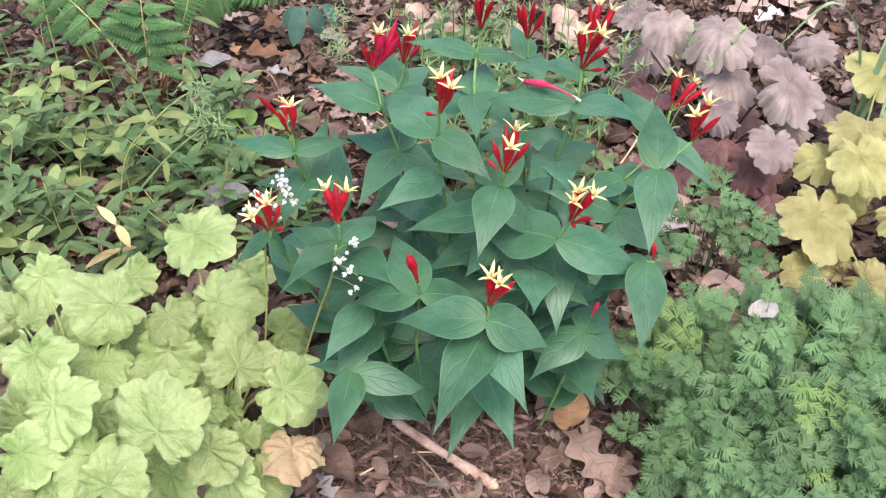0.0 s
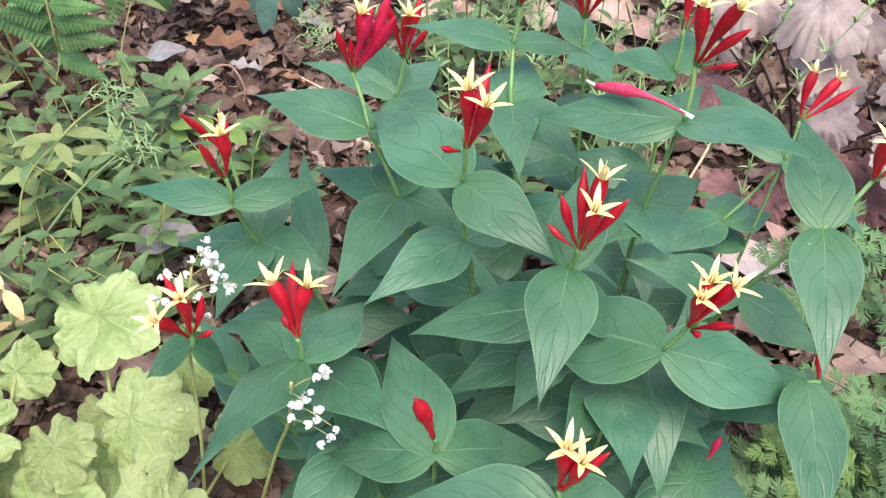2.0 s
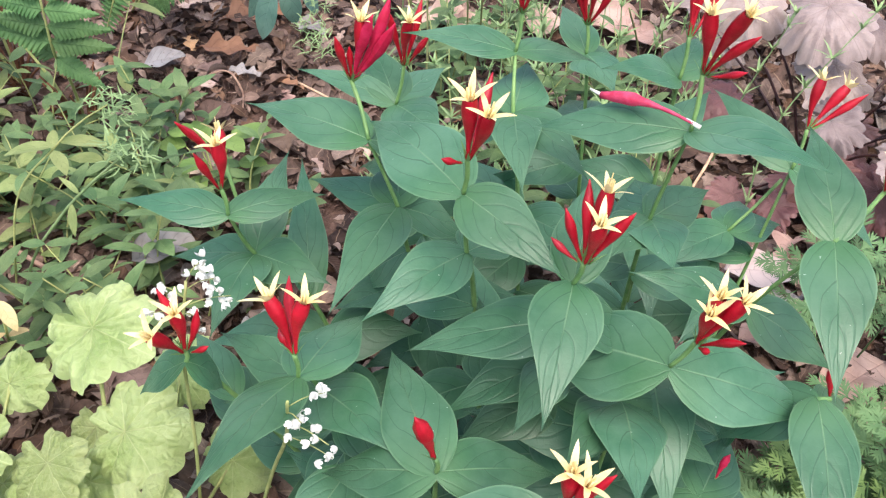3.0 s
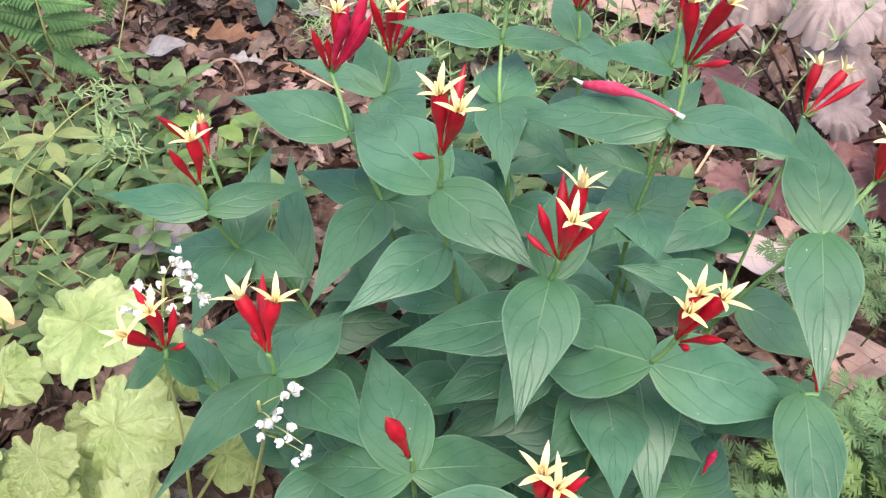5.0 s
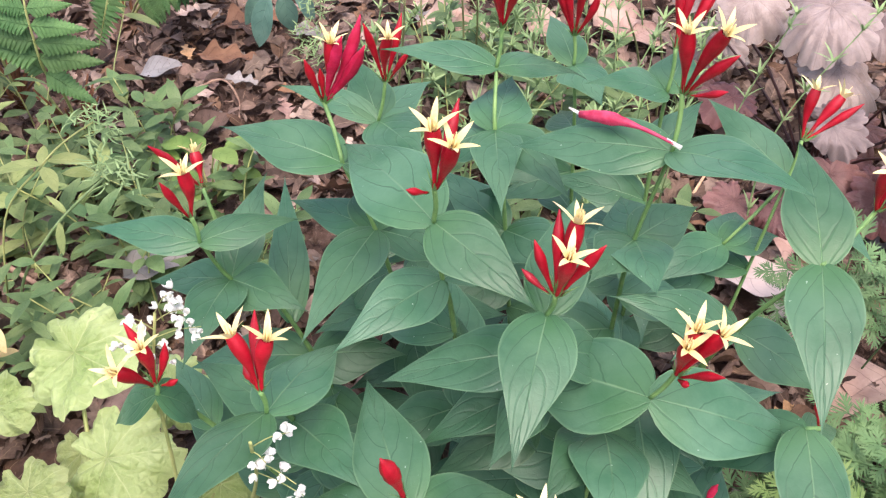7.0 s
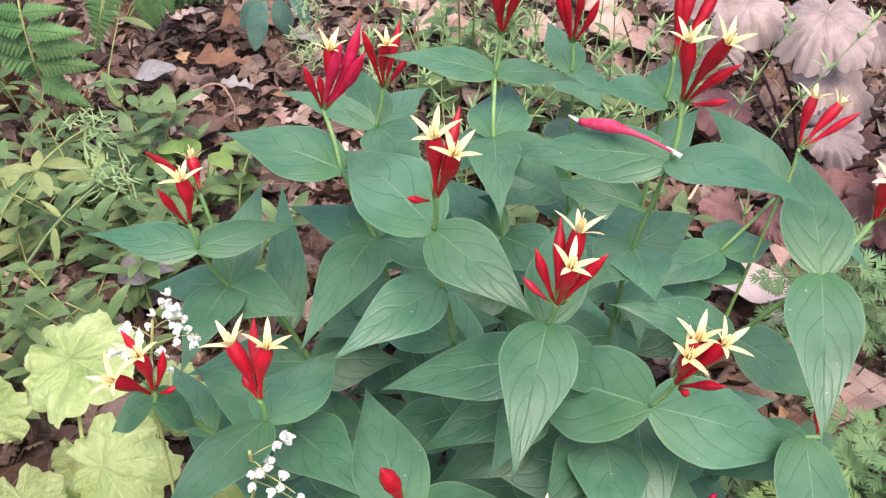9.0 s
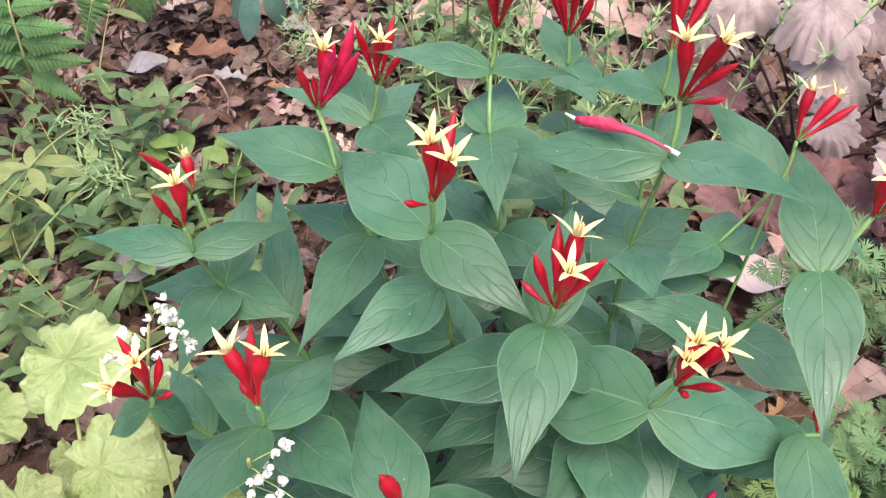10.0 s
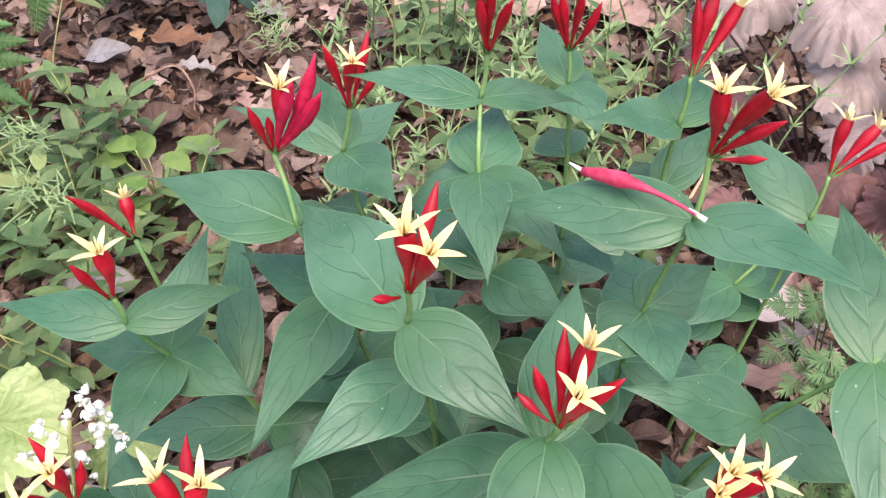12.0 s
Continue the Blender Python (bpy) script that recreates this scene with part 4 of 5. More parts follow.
# ---- feathery foliage ----
def feather_pile(seed):
    """A leaf of five to seven wedge leaflets, each cut deep into narrow pointed lobes."""
    r = random.Random(seed)
    pile = Pile()
    ln = r.uniform(0.044, 0.054)
    droop = r.uniform(0.15, 0.45)

    def at(s):
        return Vector((0, ln * s, 0.25 * ln * s - droop * ln * s * s))

    pile.tube([at(i / 5) for i in range(6)], 0.0007, 0.0004, 4)
    lobe = lambda q: (0.8 + 1.0 * q) * (1 - q ** 1.4) + 0.01
    wedge = lambda q: (0.25 + 1.1 * q) * (1 - q ** 2.5) + 0.01
    leaflets = [(0.22, -1, 0.42), (0.25, 1, 0.42), (0.50, 1, 0.38), (0.53, -1, 0.38), (0.74, -1, 0.28), (0.76, 1, 0.28), (0.80, 0, 0.36)]
    for s, dx, part_of in leaflets:
        a = at(s)
        w = Vector((dx, 0.75 if dx else 1.0, r.uniform(-0.2, 0.25))).normalized()
        pl = ln * part_of * r.uniform(0.88, 1.12)
        side = Vector((-w.y, w.x, 0)).normalized()
        pile.blade(a, a + w * pl * 0.75, pl * 0.24, wedge, arch=0.05, fold=0.15, nx=3, ny=2)
        pile.blade(a, a + w * pl, pl * 0.13, lobe, arch=0.06, fold=0.1, nx=3, ny=2)
        for j, (f, spread, q) in enumerate(((0.12, 0.80, 0.62), (0.32, 0.62, 0.58), (0.55, 0.46, 0.46))):
            c = a + w * pl * f
            for sg in (-1, 1):
                dd = (w + side * sg * spread * r.uniform(0.85, 1.15) + Vector((0, 0, r.uniform(-0.15, 0.2)))).normalized()
                q2 = pl * q * r.uniform(0.85, 1.15)
                pile.blade(c, c + dd * q2, pl * 0.12, lobe, arch=0.08, fold=0.1, nx=3, ny=2)
                if j < 2:
                    e = c + dd * q2 * 0.35
                    pile.blade(e, e + (dd + side * sg * 0.55).normalized() * q2 * 0.52, pl * 0.09, lobe, arch=0.05, nx=2, ny=2)
    return pile


FEATHERS = [feather_pile(k).mesh("frond", FEATHER) for k in range(7)]
YOUNG_FEATHERS = [feather_pile(k).mesh("frond", YOUNG_FEATHER) for k in range(3)]
YOUNG_SPOTS = ((0.372, 0.778), (0.382, 0.760), (0.471, 0.691), (0.530, 0.79), (0.556, 0.770))


def feathery_plant(label, centre, half, height, count, seed, low=0.5, drop=0.62):
    """A low mound of finely cut leaves on thin stalks."""
    cx, cy = centre
    ob = thing("feathery_plant", label, "foliage plant", at=(cx, cy, 0))
    r = random.Random(seed)
    for k in range(count):
        while True:
            u, v = r.uniform(-1, 1), r.uniform(-1, 1)
            if u * u + v * v < 1:
                break
        rim = math.sqrt(u * u + v * v)
        x, y = u * half[0], v * half[1]
        z = height * (1 - drop * rim ** 2.2) * r.uniform(low, 1.08)
        yaw = math.atan2(y + r.uniform(-0.05, 0.05) - 0.03, x + r.uniform(-0.05, 0.05)) - math.pi / 2 + r.uniform(-1.5, 1.5)
        m = Matrix.Translation((x, y, z)) @ Matrix.Rotation(0.45, 4, "X") @ Matrix.Rotation(yaw, 4, "Z") @ Matrix.Rotation(r.uniform(-0.25, 0.25), 4, "X") @ Matrix.Rotation(r.uniform(-0.2, 0.2), 4, "Y") @ Matrix.Scale(r.uniform(0.68, 1.08), 4)
        young = z > 0.55 * height and any((x + cx - u) ** 2 + (y + cy - v) ** 2 < 0.03 ** 2 for u, v in YOUNG_SPOTS) and r.random() < 0.6
        part("frond", YOUNG_FEATHERS[k % 3] if young else FEATHERS[k % 7], None, ob, "fresh yellow-green frond" if young else "", at=m)
        if k % 2 == 0:
            pile = Pile()
            pile.tube(bend([(x * 0.55, y * 0.55, 0), (x * 0.85, y * 0.85, z * 0.6), (x, y, z)], 4), 0.0010, 0.0007, 4)
            part("stalk", pile, FEATHER, ob)


feathery_plant("mound of finely cut feathery green foliage", (0.455, 0.735), (0.142, 0.140), 0.174, 410, 3, 0.42)
feathery_plant("second mound of finely cut feathery foliage at the bed edge", (0.60, 0.72), (0.15, 0.175), 0.170, 280, 4, 0.42)
feathery_plant("small tuft of feathery green foliage", (0.440, 0.985), (0.045, 0.045), 0.155, 24, 5, 0.8, 0.3)


# ---- ground cover ----
def elliptic(s):
    return max(0.0, math.sin(math.pi * min(1.0, s ** 0.85))) ** 0.85 + 0.02


SPRIG_LEAVES = []
for k in range(5):
    pile = Pile()
    pile.blade((0, 0, 0), (0, 1, rng.uniform(-0.25, 0.05)), rng.uniform(0.27, 0.38), elliptic, arch=rng.uniform(0.05, 0.18), fold=0.25, curl=0.1, nx=7, ny=4, wave=0.02)
    SPRIG_LEAVES.append((pile.mesh("leaf", SPRIG), None))
for k in range(3):
    pile = Pile()
    pile.blade((0, 0, 0), (0, 1, rng.uniform(-0.2, 0.05)), rng.uniform(0.34, 0.46), elliptic, arch=0.12, fold=0.25, curl=0.1, nx=7, ny=4)
    SPRIG_LEAVES.append((pile.mesh("leaf", SPRIG_PALE), None))


def sprig(kind, seed, length, leaf, pairs, lie):
    """One rooted shoot with pairs of small leaves. kind: green or pale."""
    labels = {"green": "soft green creeping shoot with paired oval leaves", "pale": "yellowing creeping shoot with paired oval leaves"}
    pool = {"green": (0, 1, 2, 3, 4), "pale": (5, 6, 7)}[kind]
    r = random.Random(seed)
    ob = thing("groundcover_shoot", labels[kind], "ground cover", group="shoots of the ground cover")
    line = bend([(0, 0, -0.005), (0, length * lie * 0.35, length * (1 - lie) * 0.55 + 0.01), (r.uniform(-0.02, 0.02), length * lie, length * (1.02 - lie) + 0.012)], 8)
    pile = Pile()
    pile.tube(line, 0.0012, 0.0007, 5)
    part("stem", pile, PETIOLE, ob)
    for k in range(pairs):
        q = 0.25 + 0.75 * k / max(1, pairs - 1)
        p = Vector(line[int(q * (len(line) - 1))])
        for side in (0, 1):
            yaw = (k % 2) * 1.57 + side * math.pi + r.uniform(-0.35, 0.35) + 0.6
            size = leaf * r.uniform(0.75, 1.15) * (1.0 if k < pairs - 1 else 0.75)
            m = Matrix.Translation(p) @ Matrix.Rotation(yaw, 4, "Z") @ Matrix.Rotation(r.uniform(-0.1, 0.55), 4, "X") @ Matrix.Rotation(r.uniform(-0.3, 0.3), 4, "Y") @ Matrix.Scale(size, 4)
            part("leaf", SPRIG_LEAVES[r.choice(pool)][0], None, ob, at=m)
    return ob


def scatter(makers, spots, seed, lo=0.8, hi=1.25):
    r = random.Random(seed)
    used = set()
    for x, y in spots:
        k = r.randrange(len(makers))
        m = Matrix.Translation((x, y, terrain(x, y))) @ Matrix.Rotation(r.uniform(0, 6.28), 4, "Z") @ Matrix.Rotation(r.uniform(-0.15, 0.15), 4, "X")
        if k in used:
            copy_thing(makers[k], m)
        else:
            used.add(k)
            makers[k].matrix_basis = m


def spots_in(x0, x1, y0, y1, n, seed, ok=lambda x, y: True):
    r = random.Random(seed)
    out = []
    while len(out) < n:
        x, y = r.uniform(x0, x1), r.uniform(y0, y1)
        if ok(x, y):
            out.append((x, y))
    return out


green_shoots = [sprig("green", 100 + k, (0.12, 0.15, 0.10, 0.16, 0.13)[k], (0.036, 0.042, 0.033, 0.043, 0.039)[k], (4, 5, 4, 5, 4)[k], (0.5, 0.35, 0.65, 0.3, 0.55)[k]) for k in range(5)]
left_bed = lambda x, y: y > 0.84 + max(0, (x + 0.3)) * 0.9 and y < 1.36 - max(0, (x + 0.42)) * 0.85
scatter(green_shoots, spots_in(-0.80, -0.10, 0.84, 1.42, 140, 21, left_bed) + spots_in(-0.85, -0.56, 1.34, 1.50, 16, 28) + spots_in(-0.36, -0.16, 1.10, 1.32, 20, 29), 22)
pale_shoots = [sprig("pale", 120 + k, (0.14, 0.18, 0.16)[k], (0.04, 0.046, 0.042)[k], 4, (0.45, 0.3, 0.5)[k]) for k in range(3)]
scatter(pale_shoots, spots_in(-0.78, -0.22, 0.86, 1.42, 18, 23, left_bed) + spots_in(-0.80, -0.48, 0.90, 1.40, 16, 27, left_bed), 24)
back_shoots = [sprig("green", 140 + k, (0.14, 0.17, 0.12)[k], 0.039, 5, (0.3, 0.4, 0.5)[k]) for k in range(3)]
scatter(back_shoots, spots_in(0.02, 0.32, 1.06, 1.55, 52, 25), 26)


def wispy(seed, height):
    """A thin upright stem with fine narrow leaves in whorls."""
    r = random.Random(seed)
    ob = thing("wispy_plant", "thin grey-green stems with fine whorled leaves", "weed", group="wispy plants behind the clump")
    line = bend([(0, 0, -0.005), (r.uniform(-0.02, 0.02), r.uniform(-0.02, 0.02), height * 0.5), (r.uniform(-0.05, 0.05), r.uniform(-0.05, 0.02), height)], 8)
    pile = Pile()
    pile.tube(line, 0.0013, 0.0006, 5)
    part("stem", pile, WISPY, ob)
    for k in range(8):
        p = Vector(line[min(len(line) - 1, 3 + k * 2)])
        pile = Pile()
        n = 6 if k > 3 else 4
        for j in range(n):
            a = math.tau * j / n + r.uniform(-0.3, 0.3)
            ln = r.uniform(0.008, 0.024)
            d = Vector((math.cos(a), math.sin(a), r.uniform(0.1, 1.7))).normalized()
            pile.blade(p, p + d * ln, 0.0040, lambda q: (q + 0.2) ** 0.4 * (1 - q) ** 0.7 * 1.3, arch=0.1, nx=3, ny=2)
        part("leaf_whorl", pile, WISPY, ob)
    return ob


wispies = [wispy(200 + k, (0.16, 0.22, 0.28, 0.14, 0.25)[k]) for k in range(5)]
scatter(wispies, spots_in(0.0, 0.40, 1.06, 1.6, 46, 31) + [(-0.02, 1.5), (-0.05, 1.45)], 32)


def wispy_tuft(at, seed):
    """A spidery head of fine curling leaves."""
    r = random.Random(seed)
    ob = thing("wispy_tuft", "spidery pale grey-green tuft of fine leaves", "weed", at=at)
    for k in range(60):
        a = r.uniform(0, 6.28)
        d = Vector((math.cos(a), math.sin(a) * 0.8, r.uniform(-0.5, 0.9))).normalized()
        b = Vector((r.uniform(-0.018, 0.018), r.uniform(-0.012, 0.012), r.uniform(-0.014, 0.014)))
        pile = Pile()
        pile.blade(b, b + d * r.uniform(0.008, 0.020), 0.0020, lambda q: (q + 0.3) ** 0.3 * (1 - q) ** 0.6 * 1.2, arch=r.uniform(-0.5, 0.5), fold=0.2, nx=6, ny=2)
        part("leaf", pile, WISPY, ob)


wispy_tuft((-0.228, 1.060, 0.230), 301)
wispy_tuft((-0.198, 1.011, 0.214), 302)
wispy_tuft((-0.114, 1.470, 0.130), 303)
wispy_tuft((-0.124, 1.454, 0.100), 304)
wispy_tuft((-0.112, 1.418, 0.090), 305)


# ---- ferns ----
def fern_pinna(seed):
    """A side leaf of a fern: a tapered blade cut into a row of rounded lobes down each edge."""
    r = random.Random(seed)
    pile = Pile()
    pile.tube([(0, i / 4, 0.012) for i in range(5)], 0.010, 0.004, 5)
    lobes, per = 13, 6
    rows, uvs = [], []
    for i in range(lobes * per + 1):
        s = i / (lobes * per)
        w = 0.24 * (1 - s) ** 0.7 * min(1.0, 0.72 + s * 3)
        f = abs(math.sin(math.pi * s * lobes))
        w *= 0.70 + 0.30 * f ** 0.5
        row, uv = [], []
        for v in (-1.0, -0.66, -0.33, 0.0, 0.33, 0.66, 1.0):
            slant = 0.10 * abs(v) * (1 - s)
            z = 0.02 * f * abs(v) - 0.05 * v * v + 0.012 * r.uniform(-1, 1) * abs(v)
            row.append((v * w, s + slant, z - 0.10 * s * s + 0.03 * s))
            uv.append((s, (v + 1) / 2))
        rows.append(row)
        uvs.append(uv)
    pile.grid(rows, uvs)
    return pile.mesh("pinna", FERN)


PINNA = fern_pinna(1)


def fern(label, x, y, fronds, seed, stubs=22):
    """Fronds are (line from the crown, bare share, length of the longest side leaf, how many pairs)."""
    ob = thing("fern", label, "fern", at=(x, y, 0))
    r = random.Random(seed)
    for points, bare, size, pairs in fronds:
        line = bend([(0, 0, 0)] + points, 16)
        n = len(line) - 1
        pile = Pile()
        pile.tube(line, 0.0022, 0.0007, 5)
        frond = part("frond", pile, PETIOLE, ob)
        for k in range(pairs):
            q = k / pairs
            f = (bare + (0.99 - bare) * q) * n
            i = min(n - 1, int(f))
            p = Vector(line[i]).lerp(Vector(line[i + 1]), f - i)
            t = (Vector(line[i + 1]) - Vector(line[i])).normalized()
            face = Vector((0.1, -0.75, 0.55))
            s = t.cross(face).normalized()
            ln = size * (1 - q) ** 0.75 * min(1.0, 0.8 + 2.5 * q) + 0.004
            for sg in (-1, 1):
                ya = (s * sg + t * r.uniform(0.0, 0.16)).normalized()
                za = (face - ya * ya.dot(face) + Vector((r.uniform(-0.15, 0.15), 0, r.uniform(-0.15, 0.15)))).normalized()
                za = (za - ya * za.dot(ya)).normalized()
                xa = ya.cross(za)
                m = Matrix(((xa.x, ya.x, za.x, p.x), (xa.y, ya.y, za.y, p.y), (xa.z, ya.z, za.z, p.z), (0, 0, 0, 1))) @ Matrix.Scale(ln * r.uniform(0.94, 1.06), 4)
                part("pinna", PINNA, None, frond, at=m)
    for k in range(stubs):
        a = r.uniform(0, 6.28)
        h = r.uniform(0.04, 0.11)
        pile = Pile()
        pile.tube(bend([(math.cos(a) * 0.008, math.sin(a) * 0.008, 0), (math.cos(a) * 0.016, math.sin(a) * 0.016, h * 0.6), (math.cos(a) * 0.034, math.sin(a) * 0.034, h)], 4), 0.0028, 0.0012, 5)
        part("old_stub", pile, RUST, ob)


fern("fresh green fern with rusty old frond bases", -0.40, 1.32, [
    ([(0.014, -0.028, 0.100), (0.060, -0.123, 0.195), (0.070, -0.137, 0.245), (0.072, -0.131, 0.285), (0.058, -0.082, 0.310)], 0.40, 0.072, 7),
    ([(-0.03, 0.0, 0.10), (-0.07, 0.0, 0.18), (-0.13, 0.03, 0.22), (-0.19, 0.08, 0.23)], 0.45, 0.06, 7),
], 41)
fern("fresh green fern standing among the ground cover", -0.53, 1.42, [
    ([(0.01, -0.02, 0.12), (0.0, -0.03, 0.22), (-0.02, 0.02, 0.29), (-0.04, 0.08, 0.33)], 0.4, 0.064, 9),
    ([(-0.03, 0.0, 0.12), (-0.09, 0.02, 0.20), (-0.16, 0.05, 0.24)], 0.35, 0.06, 8),
], 44)
fern("light green drooping fern at the back of the bed", -0.46, 1.66, [
    ([(0.072, -0.096, 0.090), (0.111, -0.118, 0.120), (0.159, -0.108, 0.120), (0.217, -0.101, 0.100)], 0.30, 0.052, 17),
    ([(0.128, -0.095, 0.140), (0.197, -0.136, 0.150), (0.247, -0.112, 0.120)], 0.30, 0.055, 17),
    ([(-0.04, 0.04, 0.14), (-0.09, 0.07, 0.18), (-0.14, 0.1, 0.18)], 0.2, 0.05, 12),
], 42, 8)
fern("fern in the shade behind the ground cover", -0.62, 1.60, [
    ([(0.03, -0.05, 0.16), (0.05, -0.09, 0.2), (0.06, -0.13, 0.18)], 0.25, 0.055, 12),
    ([(-0.04, -0.05, 0.16), (-0.07, -0.08, 0.22), (-0.1, -0.11, 0.2)], 0.25, 0.055, 12),
    ([(-0.04, 0.05, 0.16), (-0.09, 0.08, 0.24), (-0.14, 0.1, 0.25)], 0.25, 0.055, 12),
], 43, 8)
fern("slim dark drooping fern frond behind a leaning stem", -0.50, 1.74, [
    ([(0.158, -0.300, 0.220), (0.174, -0.391, 0.200), (0.139, -0.382, 0.130)], 0.3, 0.034, 22),
], 45, 0)


def strap_clump():
    ob = thing("strap_leaf_clump", "arching grey-green strap leaves", "bulb foliage", at=(0.72, 1.33, 0))
    for tip, top in (((0.56, 1.30, 0.195), 0.26), ((0.70, 1.20, 0.03), 0.27), ((0.92, 1.25, 0.22), 0.28), ((0.84, 1.5, 0.2), 0.3), ((0.78, 1.15, 0.15), 0.25)):
        pile = Pile()
        t = Vector(tip) - Vector((0.72, 1.33, 0))
        line = bend([(0, 0, 0), (t.x * 0.2, t.y * 0.2, top * 0.7), (t.x * 0.6, t.y * 0.6, top), t], 8)
        rows, uvs = [], []
        for i, p in enumerate(line):
            s = i / (len(line) - 1)
            side = Vector((-t.y, t.x, 0)).normalized() * 0.005 * (1 - s ** 4)
            rows.append([p - side + UP * 0.0015, p - UP * 0.0005, p + side + UP * 0.0015])
            uvs.append([(s, 0), (s, 0.5), (s, 1)])
        pile.grid(rows, uvs)
        part("leaf", pile, STRAP, ob)


strap_clump()


def tall_stalk(name, label, line, leaves, material, leaf_material, thick=0.0017):
    ob = thing(name, label, "weed", at=line[0])
    o = Vector(line[0])
    path = bend(line, 8)
    pile = Pile()
    pile.tube([Vector(p) - o for p in path], thick, thick * 0.6, 6)
    part("stem", pile, material, ob)
    for q, reach, w in leaves:
        a = Vector(path[int(q * (len(path) - 1))]) - o
        pile = Pile()
        pile.blade(a, a + Vector(reach), w, elliptic, arch=0.12, fold=0.2, nx=8, ny=4)
        part("leaf", pile, leaf_material, ob)


tall_stalk("leaning_weed", "pale leaning stem with two leaf pairs", [(-0.371, 1.411, 0.000), (-0.367, 1.381, 0.068), (-0.365, 1.410, 0.099), (-0.358, 1.441, 0.131), (-0.350, 1.465, 0.172)], [(0.26, (-0.020, -0.006, 0.004), 0.017), (0.26, (0.010, -0.008, -0.028), 0.019), (0.75, (0.046, -0.004, -0.016), 0.015), (0.75, (-0.040, 0.02, 0.022), 0.016)], PETIOLE, SPRIG_PALE, 0.0012)
tall_stalk("trailing_runner", "pale trailing runner ending in a wispy tuft", [(-0.355, 1.002, 0.027), (-0.321, 1.018, 0.149), (-0.277, 1.038, 0.198), (-0.252, 1.049, 0.218), (-0.228, 1.060, 0.230)], [(0.55, (0.045, 0.0, -0.004), 0.017), (0.53, (-0.045, -0.012, -0.004), 0.017)], PETIOLE, SPRIG_PALE, 0.0012)
tall_stalk("trailing_runner", "pale trailing runner ending in a wispy tuft", [(-0.385, 1.016, -0.063), (-0.334, 1.015, 0.065), (-0.283, 1.014, 0.134), (-0.240, 1.012, 0.178), (-0.198, 1.011, 0.214)], [(0.62, (0.004, -0.02, -0.024), 0.008), (0.66, (-0.02, 0.01, 0.012), 0.006)], WISPY, SPRIG_PALE)
tall_stalk("yellowed_shoot", "yellowed dry shoot with pale withered leaves", [(-0.358, 0.970, -0.000), (-0.303, 0.908, 0.090), (-0.309, 0.924, 0.120)], [(0.97, (-0.027, 0.017, 0.015), 0.012), (0.95, (0.019, -0.018, -0.020), 0.013), (0.5, (-0.035, -0.035, -0.005), 0.014), (0.48, (0.02, 0.004, 0.004), 0.010)], PETIOLE, WITHERED)
tall_stalk("tall_grass_weed", "tall thin weed with narrow leaves", [(-0.66, 1.30, 0), (-0.655, 1.31, 0.12), (-0.64, 1.33, 0.27)], [(0.4, (0.06, 0.0, 0.02), 0.014), (0.6, (-0.06, 0.01, 0.02), 0.014), (0.9, (0.05, -0.02, 0.0), 0.014)], PETIOLE, SPRIG_PALE)
tall_stalk("tall_grass_weed", "tall thin weed with narrow leaves", [(-0.56, 1.34, 0), (-0.56, 1.35, 0.12), (-0.555, 1.36, 0.28)], [(0.3, (0.05, 0.0, 0.02), 0.016), (0.7, (-0.05, 0.01, 0.02), 0.016), (0.65, (0.055, -0.02, 0.01), 0.016)], PETIOLE, SPRIG)


def broad_weed(x, y):
    """A low seedling with a few broad soft leaves."""
    ob = thing("broad_leaf_weed", "light green broad-leaved weed behind the clump", "weed", at=(x, y, 0))
    r = random.Random(8)
    for k in range(9):
        a = k * 2.4 + r.uniform(-0.3, 0.3)
        reach = r.uniform(0.012, 0.035)
        p = Vector((math.cos(a) * reach, math.sin(a) * reach, r.uniform(0.05, 0.10)))
        pile = Pile()
        pile.tube(bend([(0, 0, 0), p * 0.5 + UP * 0.01, p], 4), 0.0012, 0.0009, 5)
        part("stem", pile, PETIOLE, ob)
        pile = Pile()
        pile.blade(p, p + Vector((math.cos(a), math.sin(a), r.uniform(-0.5, 0.2))) * r.uniform(0.035, 0.05), r.uniform(0.024, 0.032), elliptic, arch=0.15, fold=0.2, curl=0.1, nx=9, ny=4, wave=0.04)
        part("leaf", pile, BROAD, ob)


broad_weed(-0.207, 1.216)


def dark_leaf_plant():
    """A low plant with drooping dark bluish leaves."""
    base = Vector((-0.204, 1.650, 0.000))
    ob = thing("dark_leaf_plant", "low plant with drooping dark bluish green leaves", "weed", at=base)
    top = Vector((-0.171, 1.516, 0.140))
    for foot, tip, width in (((-0.179, 1.497, 0.130), (-0.208, 1.502, 0.050), 0.034), ((-0.194, 1.514, 0.120), (-0.230, 1.528, 0.070), 0.026), ((-0.168, 1.524, 0.120), (-0.165, 1.528, 0.060), 0.03), ((-0.150, 1.504, 0.130), (-0.135, 1.549, 0.070), 0.03)):
        a, b = Vector(foot) - base, Vector(tip) - base
        pile = Pile()
        pile.tube(bend([(0, 0, 0), (top - base) * 0.7, a], 6), 0.0018, 0.0012, 6)
        part("stem", pile, OLDSTEM, ob)
        pile = Pile()
        pile.blade(a, b, width, elliptic, arch=0.12, fold=0.2, curl=0.1, nx=10, ny=6, wave=0.02, up=Vector((0, -0.8, 1)))
        part("leaf", pile, DARKLEAF, ob)


dark_leaf_plant()


